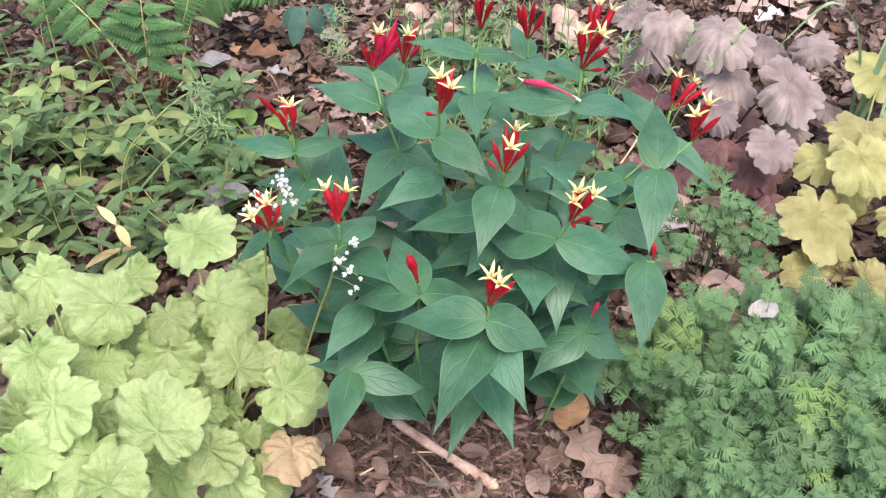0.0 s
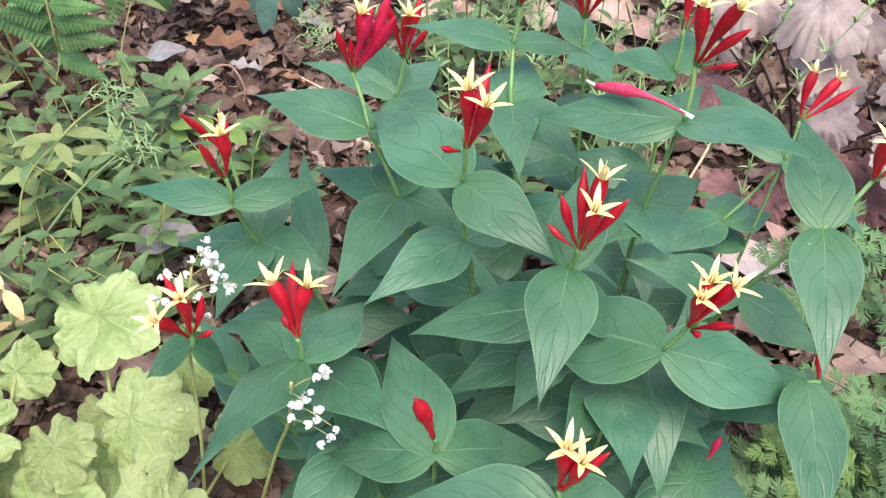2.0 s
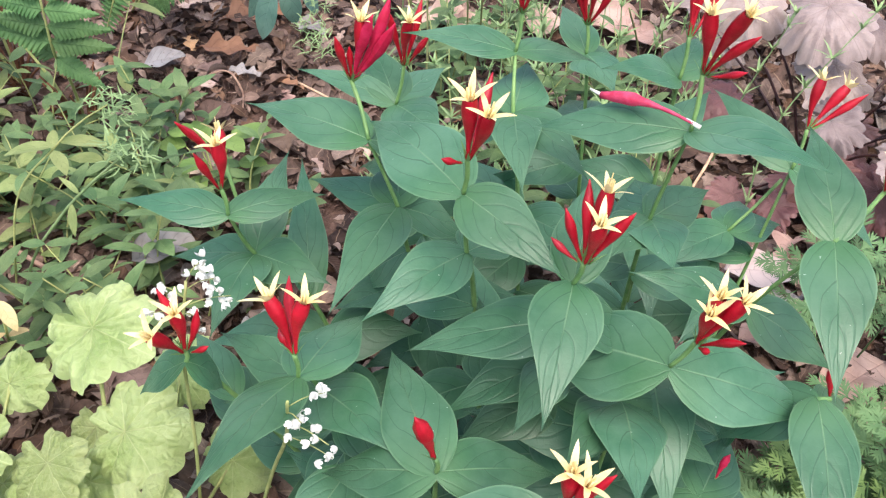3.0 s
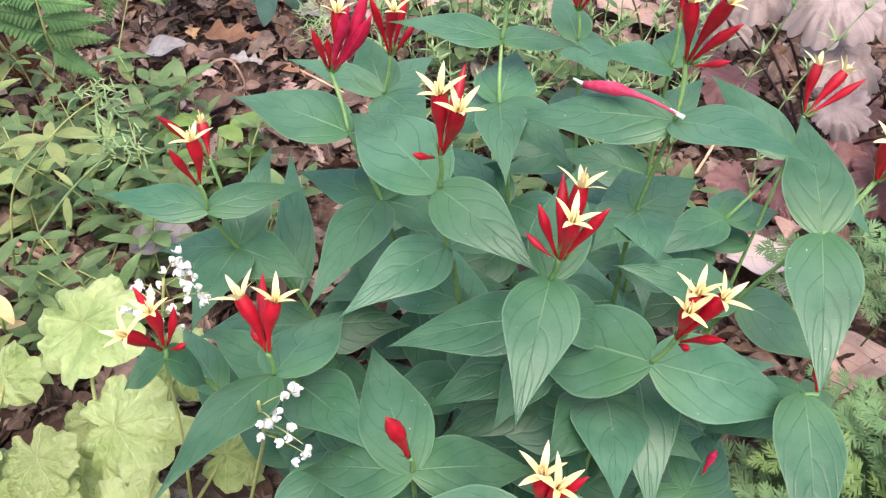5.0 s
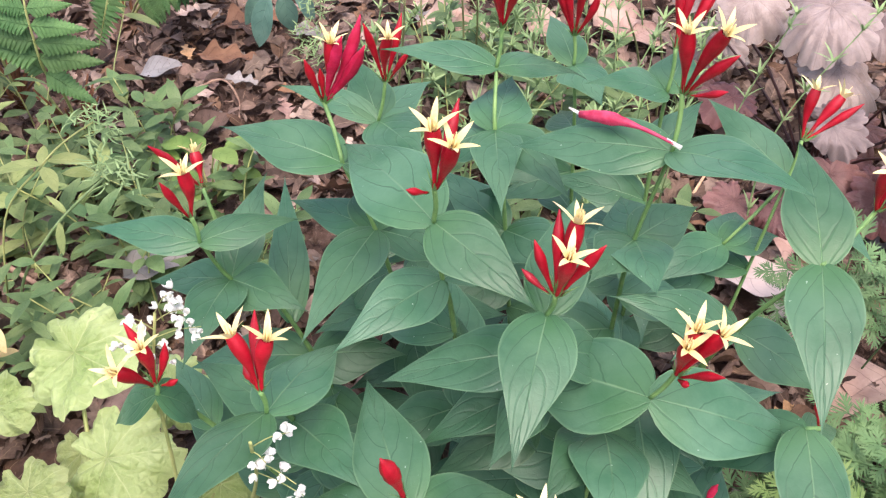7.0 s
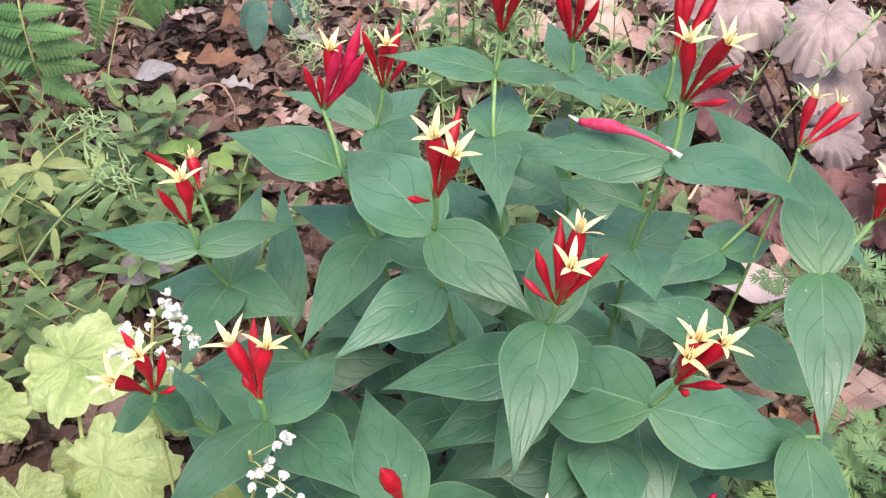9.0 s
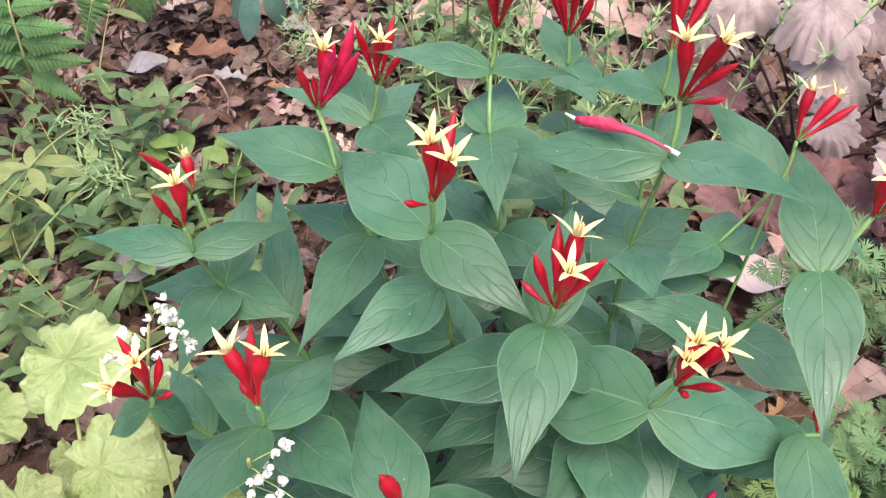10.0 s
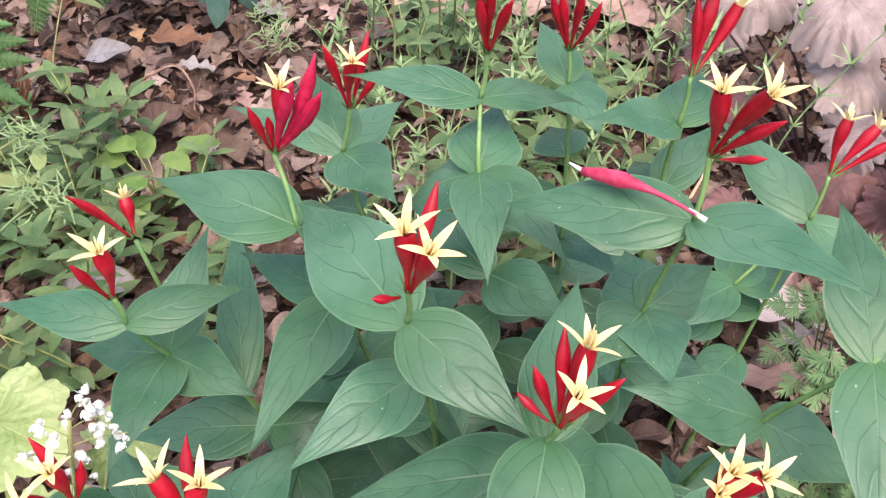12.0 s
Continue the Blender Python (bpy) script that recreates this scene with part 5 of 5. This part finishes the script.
def thin_stem(line):
    """A bare upright stalk of a plant that has gone over."""
    ob = thing("thin_stem", "thin bare brownish green upright stem", "plant stalk", at=line[0], group="bare stems behind the clump")
    o = Vector(line[0])
    pile = Pile()
    pile.tube([Vector(p) - o for p in bend(line, 8)], 0.0016, 0.0011, 6)
    part("stem", pile, OLDSTEM, ob)


thin_stem([(0.026, 1.338, 0.000), (0.035, 1.351, 0.112), (0.036, 1.363, 0.200)])
thin_stem([(0.072, 1.449, 0.000), (0.081, 1.413, 0.112), (0.082, 1.378, 0.200)])
thin_stem([(0.086, 1.477, 0.000), (0.097, 1.427, 0.112), (0.100, 1.378, 0.200)])
thin_stem([(-0.012, 1.420, 0.000), (0.007, 1.385, 0.112), (0.019, 1.350, 0.200)])
thin_stem([(0.330, 1.402, 0.000), (0.318, 1.358, 0.112), (0.298, 1.314, 0.200)])
thin_stem([(0.314, 1.454, 0.000), (0.293, 1.390, 0.112), (0.264, 1.326, 0.200)])


# ---- dead leaves, sticks and mulch ----
def oak(s):
    return (max(0.0, math.sin(math.pi * s ** 0.8)) ** 0.6) * (0.66 + 0.34 * math.cos(s * 6.5 * math.pi)) + 0.03


def whole(s):
    return max(0.0, math.sin(math.pi * s ** 0.9)) ** 0.75 + 0.02


def dead_leaf(name, label, base, tip, width, material, outline=oak, arch=0.12, fold=0.25, roll=0.0, twist=0.3):
    base = (base[0], base[1], base[2] + 0.008)
    tip = (tip[0], tip[1], tip[2] + 0.008)
    pile = Pile()
    pile.blade(base, tip, width, outline, arch=arch, fold=fold, curl=-0.1, roll=roll, nx=24, ny=8, wave=0.09, twist=twist)
    return single(name, pile, material, label, "dead leaf", group="dead leaves on the soil")


dead_leaf("dead_leaf", "tan curled oak leaf standing in the mulch", (0.252, 0.733, 0.002), (0.246, 0.766, 0.052), 0.040, TAN, whole, 0.15, 0.5)
dead_leaf("dead_leaf", "small pale curled leaf standing in the mulch", (0.222, 0.748, 0.002), (0.216, 0.762, 0.036), 0.016, PINKTAN, whole, 0.1, 0.5)
dead_leaf("dead_leaf", "small pale curled leaf lying on the mulch", (0.218, 0.742, 0.006), (0.250, 0.735, 0.012), 0.014, PINKTAN, whole, 0.2, 0.5)
dead_leaf("dead_leaf", "dusky brown oak leaf beside the feathery mound", (0.250, 0.722, 0.014), (0.304, 0.640, 0.012), 0.050, DUSKY, oak, 0.10, 0.3)
dead_leaf("dead_leaf", "dusky brown oak leaf beside the feathery mound", (0.322, 0.694, 0.010), (0.268, 0.632, 0.012), 0.044, DUSKY, oak, 0.08, 0.3)
dead_leaf("dead_leaf", "dusky brown leaf on the mulch beside the stick", (0.214, 0.668, 0.008), (0.222, 0.630, 0.010), 0.026, DUSKY, whole, 0.12, 0.4)
dead_leaf("dead_leaf", "dusky pinkish leaf beside the coral bells", (-0.010, 0.690, 0.012), (-0.020, 0.616, 0.012), 0.044, DUSKY, oak, 0.10, 0.3)
dead_leaf("dead_leaf", "dusky pinkish leaf beside the coral bells", (0.004, 0.660, 0.010), (-0.034, 0.618, 0.010), 0.034, DUSKY, whole, 0.14, 0.4)
dead_leaf("dead_leaf", "round brown leaf under the clump", (0.012, 0.744, 0.010), (0.040, 0.700, 0.014), 0.044, BROWN, whole, 0.15, 0.2)
dead_leaf("dead_leaf", "tan leaf under the clump", (0.044, 0.775, 0.010), (0.020, 0.738, 0.018), 0.036, TAN, whole, 0.15, 0.3)
dead_leaf("dead_leaf", "small brown leaf piece on the mulch", (0.132, 0.690, 0.006), (0.165, 0.688, 0.008), 0.018, DUSKY, whole, 0.15, 0.3)
dead_leaf("dead_leaf", "dusky leaf piece on the mulch", (0.040, 0.672, 0.010), (0.058, 0.650, 0.012), 0.016, DUSKY, whole, 0.15, 0.3)
dead_leaf("dead_leaf", "pale leaf piece on the mulch", (0.060, 0.652, 0.006), (0.048, 0.624, 0.008), 0.010, PINKTAN, whole, 0.15, 0.3)
dead_leaf("dead_leaf", "bleached pinkish white leaf with dark veins on the mulch", (0.356, 1.075, 0.034), (0.428, 1.066, 0.036), 0.046, BLUSH, whole, 0.10, 0.15)
dead_leaf("dead_leaf", "bleached crumpled leaf in bright light", (0.45, 1.15, 0.012), (0.42, 1.10, 0.025), 0.04, PINKTAN, oak, 0.3, 0.6)
# two bleached leaves; their pale colour also paints in the sun on the ground
dead_leaf("dead_leaf", "bleached leaf with a sun patch put into its colour among the purple foliage stalks", (0.59, 1.57, 0.02), (0.51, 1.63, 0.03), 0.06, PALE, whole, 0.15, 0.3)
dead_leaf("dead_leaf", "bleached leaf with a sun patch put into its colour behind the purple foliage", (0.74, 1.77, 0.02), (0.63, 1.83, 0.03), 0.07, PALE, whole, 0.15, 0.3)
# whitish colours of these five leaves stand in for sunlit litter between the stalks
dead_leaf("dead_leaf", "pale leaf with sunlight put into its colour, caught among the purple foliage stalks", (0.468, 1.495, 0.075), (0.509, 1.517, 0.080), 0.05, BONE, oak, 0.15, 0.3)
dead_leaf("dead_leaf", "pale leaf with sunlight put into its colour, caught among the purple foliage stalks", (0.421, 1.552, 0.075), (0.434, 1.483, 0.080), 0.035, BONE, oak, 0.15, 0.3)
dead_leaf("dead_leaf", "pale leaf with sunlight put into its colour, caught among the purple foliage stalks", (0.574, 1.633, 0.075), (0.650, 1.663, 0.080), 0.05, PALE, oak, 0.15, 0.3)
dead_leaf("dead_leaf", "pale leaf with sunlight put into its colour, caught among the purple foliage stalks", (0.614, 1.604, 0.075), (0.669, 1.631, 0.080), 0.04, BONE, oak, 0.15, 0.3)
dead_leaf("dead_leaf", "pale leaf with sunlight put into its colour, caught among the purple foliage stalks", (0.688, 1.643, 0.075), (0.712, 1.581, 0.080), 0.04, PALE, oak, 0.15, 0.3)
dead_leaf("dead_leaf", "large pale pinkish leaf lying behind the clump", (0.008, 1.604, 0.020), (0.078, 1.612, 0.030), 0.07, PINKTAN, whole, 0.12, 0.2)
dead_leaf("dead_leaf", "large pale pinkish leaf lying behind the clump", (0.056, 1.564, 0.020), (0.112, 1.580, 0.030), 0.06, PINKTAN, whole, 0.12, 0.2)
dead_leaf("dead_leaf", "large pale pinkish leaf lying behind the clump", (0.260, 1.600, 0.020), (0.325, 1.616, 0.030), 0.08, PINKTAN, whole, 0.12, 0.2)
dead_leaf("dead_leaf", "large pale pinkish leaf lying behind the clump", (0.297, 1.560, 0.020), (0.346, 1.583, 0.030), 0.06, PINKTAN, whole, 0.12, 0.2)
dead_leaf("dead_leaf", "large pale pinkish leaf lying behind the clump", (0.170, 1.582, 0.020), (0.211, 1.614, 0.030), 0.06, PINKTAN, whole, 0.12, 0.2)
dead_leaf("dead_leaf", "large pale pinkish leaf lying behind the clump", (-0.019, 1.665, 0.020), (0.015, 1.682, 0.030), 0.06, PINKTAN, whole, 0.12, 0.2)
dead_leaf("dead_leaf", "large pale pinkish leaf lying behind the clump", (0.255, 1.668, 0.020), (0.306, 1.676, 0.030), 0.07, PINKTAN, whole, 0.12, 0.2)
dead_leaf("dead_leaf", "grey weathered leaf beside the coral bells", (-0.238, 1.032, 0.055), (-0.178, 1.056, 0.06), 0.042, GREY, whole, 0.2, 0.3)
dead_leaf("dead_leaf", "grey weathered leaf on the litter", (-0.38, 1.47, 0.012), (-0.31, 1.47, 0.03), 0.04, GREY, whole, 0.12, 0.2)
dead_leaf("dead_leaf", "orange brown leaf on the litter", (-0.312, 1.513, 0.018), (-0.212, 1.500, 0.022), 0.046, RUSSET, oak, 0.10, 0.3)
dead_leaf("dead_leaf", "orange brown leaf on the litter", (-0.30, 1.60, 0.012), (-0.20, 1.62, 0.02), 0.06, RUSSET, oak, 0.15, 0.3)
dead_leaf("dead_leaf", "white weathered leaf caught in the feathery foliage", (0.429, 0.782, 0.151), (0.461, 0.787, 0.154), 0.022, BONE, whole, 0.25, 0.4, 0.0, 0.8)
dead_leaf("dead_leaf", "large pinkish leaf under the purple foliage", (0.46, 1.02, 0.012), (0.36, 0.99, 0.02), 0.06, PINKTAN, oak, 0.1)
dead_leaf("dead_leaf", "large pinkish leaf beside the feathery tuft", (0.50, 0.98, 0.012), (0.42, 0.92, 0.02), 0.06, PINKTAN, whole, 0.1)


def scatter_dead_leaves(spots, seed):
    """Whole fallen leaves, curled and tilted, that lie on top of the litter."""
    r = random.Random(seed)
    kinds = (
        (BROWN, "curled dark brown oak leaf lying on the litter"), (DUSKY, "dusky pinkish brown leaf lying on the litter"), (TAN, "dull tan leaf lying on the litter"),
        (PINKTAN, "pale pinkish leaf lying on the litter"), (BROWN, "curled dark brown oak leaf lying on the litter"), (PALE, "bleached leaf lying on the litter"), (GREY, "grey weathered leaf lying on the litter"), (BROWN, "curled dark brown oak leaf lying on the litter"), (DUSKY, "dusky pinkish brown leaf lying on the litter"),
    )
    meshes = []
    for k, (material, label) in enumerate(kinds * 2):
        pile = Pile()
        pile.blade((-0.5, 0, 0), (0.5, 0, r.uniform(-0.05, 0.12)), r.uniform(0.5, 0.72), (oak, whole, oak)[k % 3], arch=r.uniform(0.05, 0.22), fold=r.uniform(-0.1, 0.5), curl=r.uniform(-0.35, 0.1), nx=20, ny=6, wave=0.1, twist=r.uniform(-0.5, 0.5))
        meshes.append((pile.mesh("dead_leaf", material), label))
    for x, y in spots:
        me, label = r.choice(meshes)
        ob = new("dead_leaf", me)
        ob.matrix_basis = Matrix.Translation((x, y, terrain(x, y) + r.uniform(0.016, 0.026))) @ Matrix.Rotation(r.uniform(0, 6.28), 4, "Z") @ Matrix.Rotation(r.uniform(-0.22, 0.22), 4, "X") @ Matrix.Rotation(r.uniform(-0.15, 0.15), 4, "Y") @ Matrix.Scale(r.uniform(0.032, 0.066), 4)
        tagged(ob, label, "dead leaf", "dead leaves on the soil")


scatter_dead_leaves(spots_in(-0.36, 0.05, 1.12, 1.66, 40, 71) + spots_in(0.28, 0.62, 0.92, 1.25, 20, 72) + spots_in(-0.06, 0.05, 0.60, 0.72, 6, 73) + spots_in(0.05, 0.75, 1.3, 1.9, 26, 74) + spots_in(-0.42, -0.05, 0.80, 1.05, 12, 75), 76)


def withered_round():
    pile = Pile()
    pile.disc(0.034, 7, 0.14, 0.04, 0.1, 0.06, seed=9)
    pile.move(Matrix.Translation((-0.035, 0.632, 0.085)) @ Matrix.Rotation(-1.2, 4, "Z") @ Matrix.Rotation(-0.25, 4, "X"))
    single("dead_leaf", pile, FADED, "withered tan coral bells leaf with dark specks", "dead leaf", group="dead leaves on the soil")


withered_round()


def stick(label, line, r0, r1, material, tip_material=None, knots=0.15):
    line = [(x, y, z + 0.006) for x, y, z in line]
    ob = thing("stick", label, "stick", group="sticks on the mulch", at=line[0])
    o = Vector(line[0])
    path = [Vector(p) - o for p in bend(line, 8)]
    pile = Pile()
    ph = rng.uniform(0, 6)
    pile.tube(path, r0, r1, 9, shape=lambda s: (r0 + (r1 - r0) * s) * (1 + knots * math.sin(9 * s + ph) * math.sin(23 * s)))
    part("shaft", pile, material, ob)
    if tip_material:
        pile = Pile()
        d = (path[-1] - path[-4])
        pile.tube([path[-3] + UP * 0.0006, path[-1] + d * 0.3, path[-1] + d * 0.85 + UP * 0.002], r1 * 1.1, r1 * 0.35, 7)
        part("broken_end", pile, tip_material, ob, "pale splintered end")


stick("peeling tan stick lying across the mulch", [(0.057, 0.724, 0.012), (0.112, 0.685, 0.013), (0.151, 0.661, 0.012), (0.170, 0.649, 0.011)], 0.0050, 0.0066, LIGHTWIG, PALEWOOD)
stick("thin dry twig on the mulch", [(-0.045, 0.765, 0.02), (-0.025, 0.72, 0.012), (0.0, 0.645, 0.008)], 0.0016, 0.0010, TWIG)
stick("thin dry twig on the mulch", [(0.055, 0.706, 0.014), (0.081, 0.686, 0.014), (0.105, 0.662, 0.012), (0.128, 0.630, 0.010)], 0.0015, 0.0009, TWIG)
stick("thin dry twig on the mulch", [(0.028, 0.650, 0.012), (0.070, 0.678, 0.014), (0.115, 0.686, 0.012)], 0.0012, 0.0008, PALEWOOD)
stick("pale bare twig beside the purple foliage", [(0.345, 1.22, 0.015), (0.37, 1.26, 0.03), (0.392, 1.30, 0.045)], 0.002, 0.0014, PALEWOOD)
stick("thin curved twig on the leaf litter", [(-0.30, 1.42, 0.015), (-0.25, 1.44, 0.03), (-0.22, 1.41, 0.02), (-0.21, 1.37, 0.015)], 0.0018, 0.001, TWIG)
stick("thin straight twig on the leaf litter", [(-0.15, 1.44, 0.015), (-0.08, 1.38, 0.02), (-0.03, 1.34, 0.015)], 0.0016, 0.001, PALEWOOD)
stick("grey branch lying under the ground cover", [(-0.40, 1.08, 0.03), (-0.30, 1.02, 0.035), (-0.2, 0.98, 0.02)], 0.003, 0.002, TWIG)


def build_litter(count, seed):
    """Fallen leaves, broken and curled, in many browns."""
    r = random.Random(seed)
    pile = Pile()
    n = 0
    while n < count:
        x, y = r.uniform(-0.85, 0.95), r.uniform(0.5, 1.95)
        if n % 3 == 0:
            x, y = r.gauss(0.1, 0.9), r.gauss(1.2, 0.9)
        front = -0.02 < x < 0.30 and y < 0.80
        if front and r.random() < 0.8:
            continue
        a = r.uniform(0, 6.28)
        ln = r.choice((0.010, 0.014, 0.018, 0.024, 0.032, 0.045)) * r.uniform(0.8, 1.2)
        z = terrain(x, y) + r.uniform(0.004, 0.022)
        b = Vector((x, y, z))
        t = b + Vector((math.cos(a) * ln, math.sin(a) * ln, r.uniform(-0.012, 0.016)))
        t.z = max(t.z, terrain(t.x, t.y) + 0.003)
        shape = r.choice((oak, whole, oak))
        pile.blade(b, t, ln * r.uniform(0.45, 0.75), shape, arch=r.uniform(-0.05, 0.25), fold=r.uniform(-0.3, 0.9), curl=r.uniform(-0.4, 0.3), roll=r.uniform(-0.5, 0.5), nx=8, ny=3, wave=0.08, twist=r.uniform(-0.6, 0.6))
        n += 1
    single("leaf_litter", pile, LITTER, "thick layer of brown, pinkish and grey dead leaves", "leaf litter", kind="stuff")


def build_mulch(count, seed):
    """Shreds of bark, thickest in front of the clump."""
    r = random.Random(seed)
    pile = Pile()
    for k in range(count):
        if k % 2:
            x, y = r.uniform(-0.05, 0.34), r.uniform(0.55, 0.84)
        else:
            x, y = r.gauss(0.1, 0.9), r.gauss(1.2, 0.9)
        a = r.uniform(0, 6.28)
        ln = r.uniform(0.006, 0.038)
        w = r.uniform(0.0006, 0.0023)
        c = Vector((x, y, terrain(x, y) + r.uniform(0.001, 0.011)))
        d = Vector((math.cos(a), math.sin(a), r.uniform(-0.2, 0.25))) * ln / 2
        side = Vector((-d.y, d.x, 0)).normalized() * w
        mid = c + UP * ln * r.uniform(-0.05, 0.1)
        rows = [[p - side * f, p + UP * w * 0.9 * f, p + side * f] for p, f in ((c - d, 0.4), (mid, 1.0), (c + d, 0.3))]
        pile.grid(rows, [[(0, 0), (0, 0.3), (0, 0.6)]] * 3)
    mulch = single("bark_mulch", pile, BARK, "dark shredded bark mulch on the soil", "mulch", kind="stuff")
    # the larger shreds before the clump lie loose on top
    meshes = []
    for k in range(9):
        pile = Pile()
        w, lift = r.uniform(0.05, 0.13), r.uniform(-0.05, 0.12)
        rows = []
        for x, f in ((-0.5, 0.35), (-0.2, 0.9), (0.15, 1.0), (0.5, 0.3)):
            y, z = r.uniform(-0.05, 0.05), lift * (1 - 4 * x * x)
            rows.append([(x + r.uniform(-0.05, 0.05), y - w * f, z - 0.02), (x, y - w * 0.3 * f, z + w * 0.7 * f), (x, y + w * 0.4 * f, z + w * 0.6 * f), (x + r.uniform(-0.05, 0.05), y + w * f, z - 0.02)])
        pile.grid(rows, [[(0, 0), (0, 0.2), (0, 0.4), (0, 0.6)]] * 4)
        meshes.append(pile.mesh("bark_shred", SHRED))
    for k in range(280):
        x, y = r.uniform(-0.03, 0.30), r.uniform(0.60, 0.76)
        m = Matrix.Translation((x, y, terrain(x, y) + r.uniform(0.009, 0.013))) @ Matrix.Rotation(r.uniform(0, 6.28), 4, "Z") @ Matrix.Rotation(r.uniform(-0.2, 0.2), 4, "Y") @ Matrix.Scale(r.uniform(0.014, 0.034), 4)
        part("bark_shred", r.choice(meshes), None, mulch, at=m)


build_litter(18500, 61)
build_mulch(19000, 62)
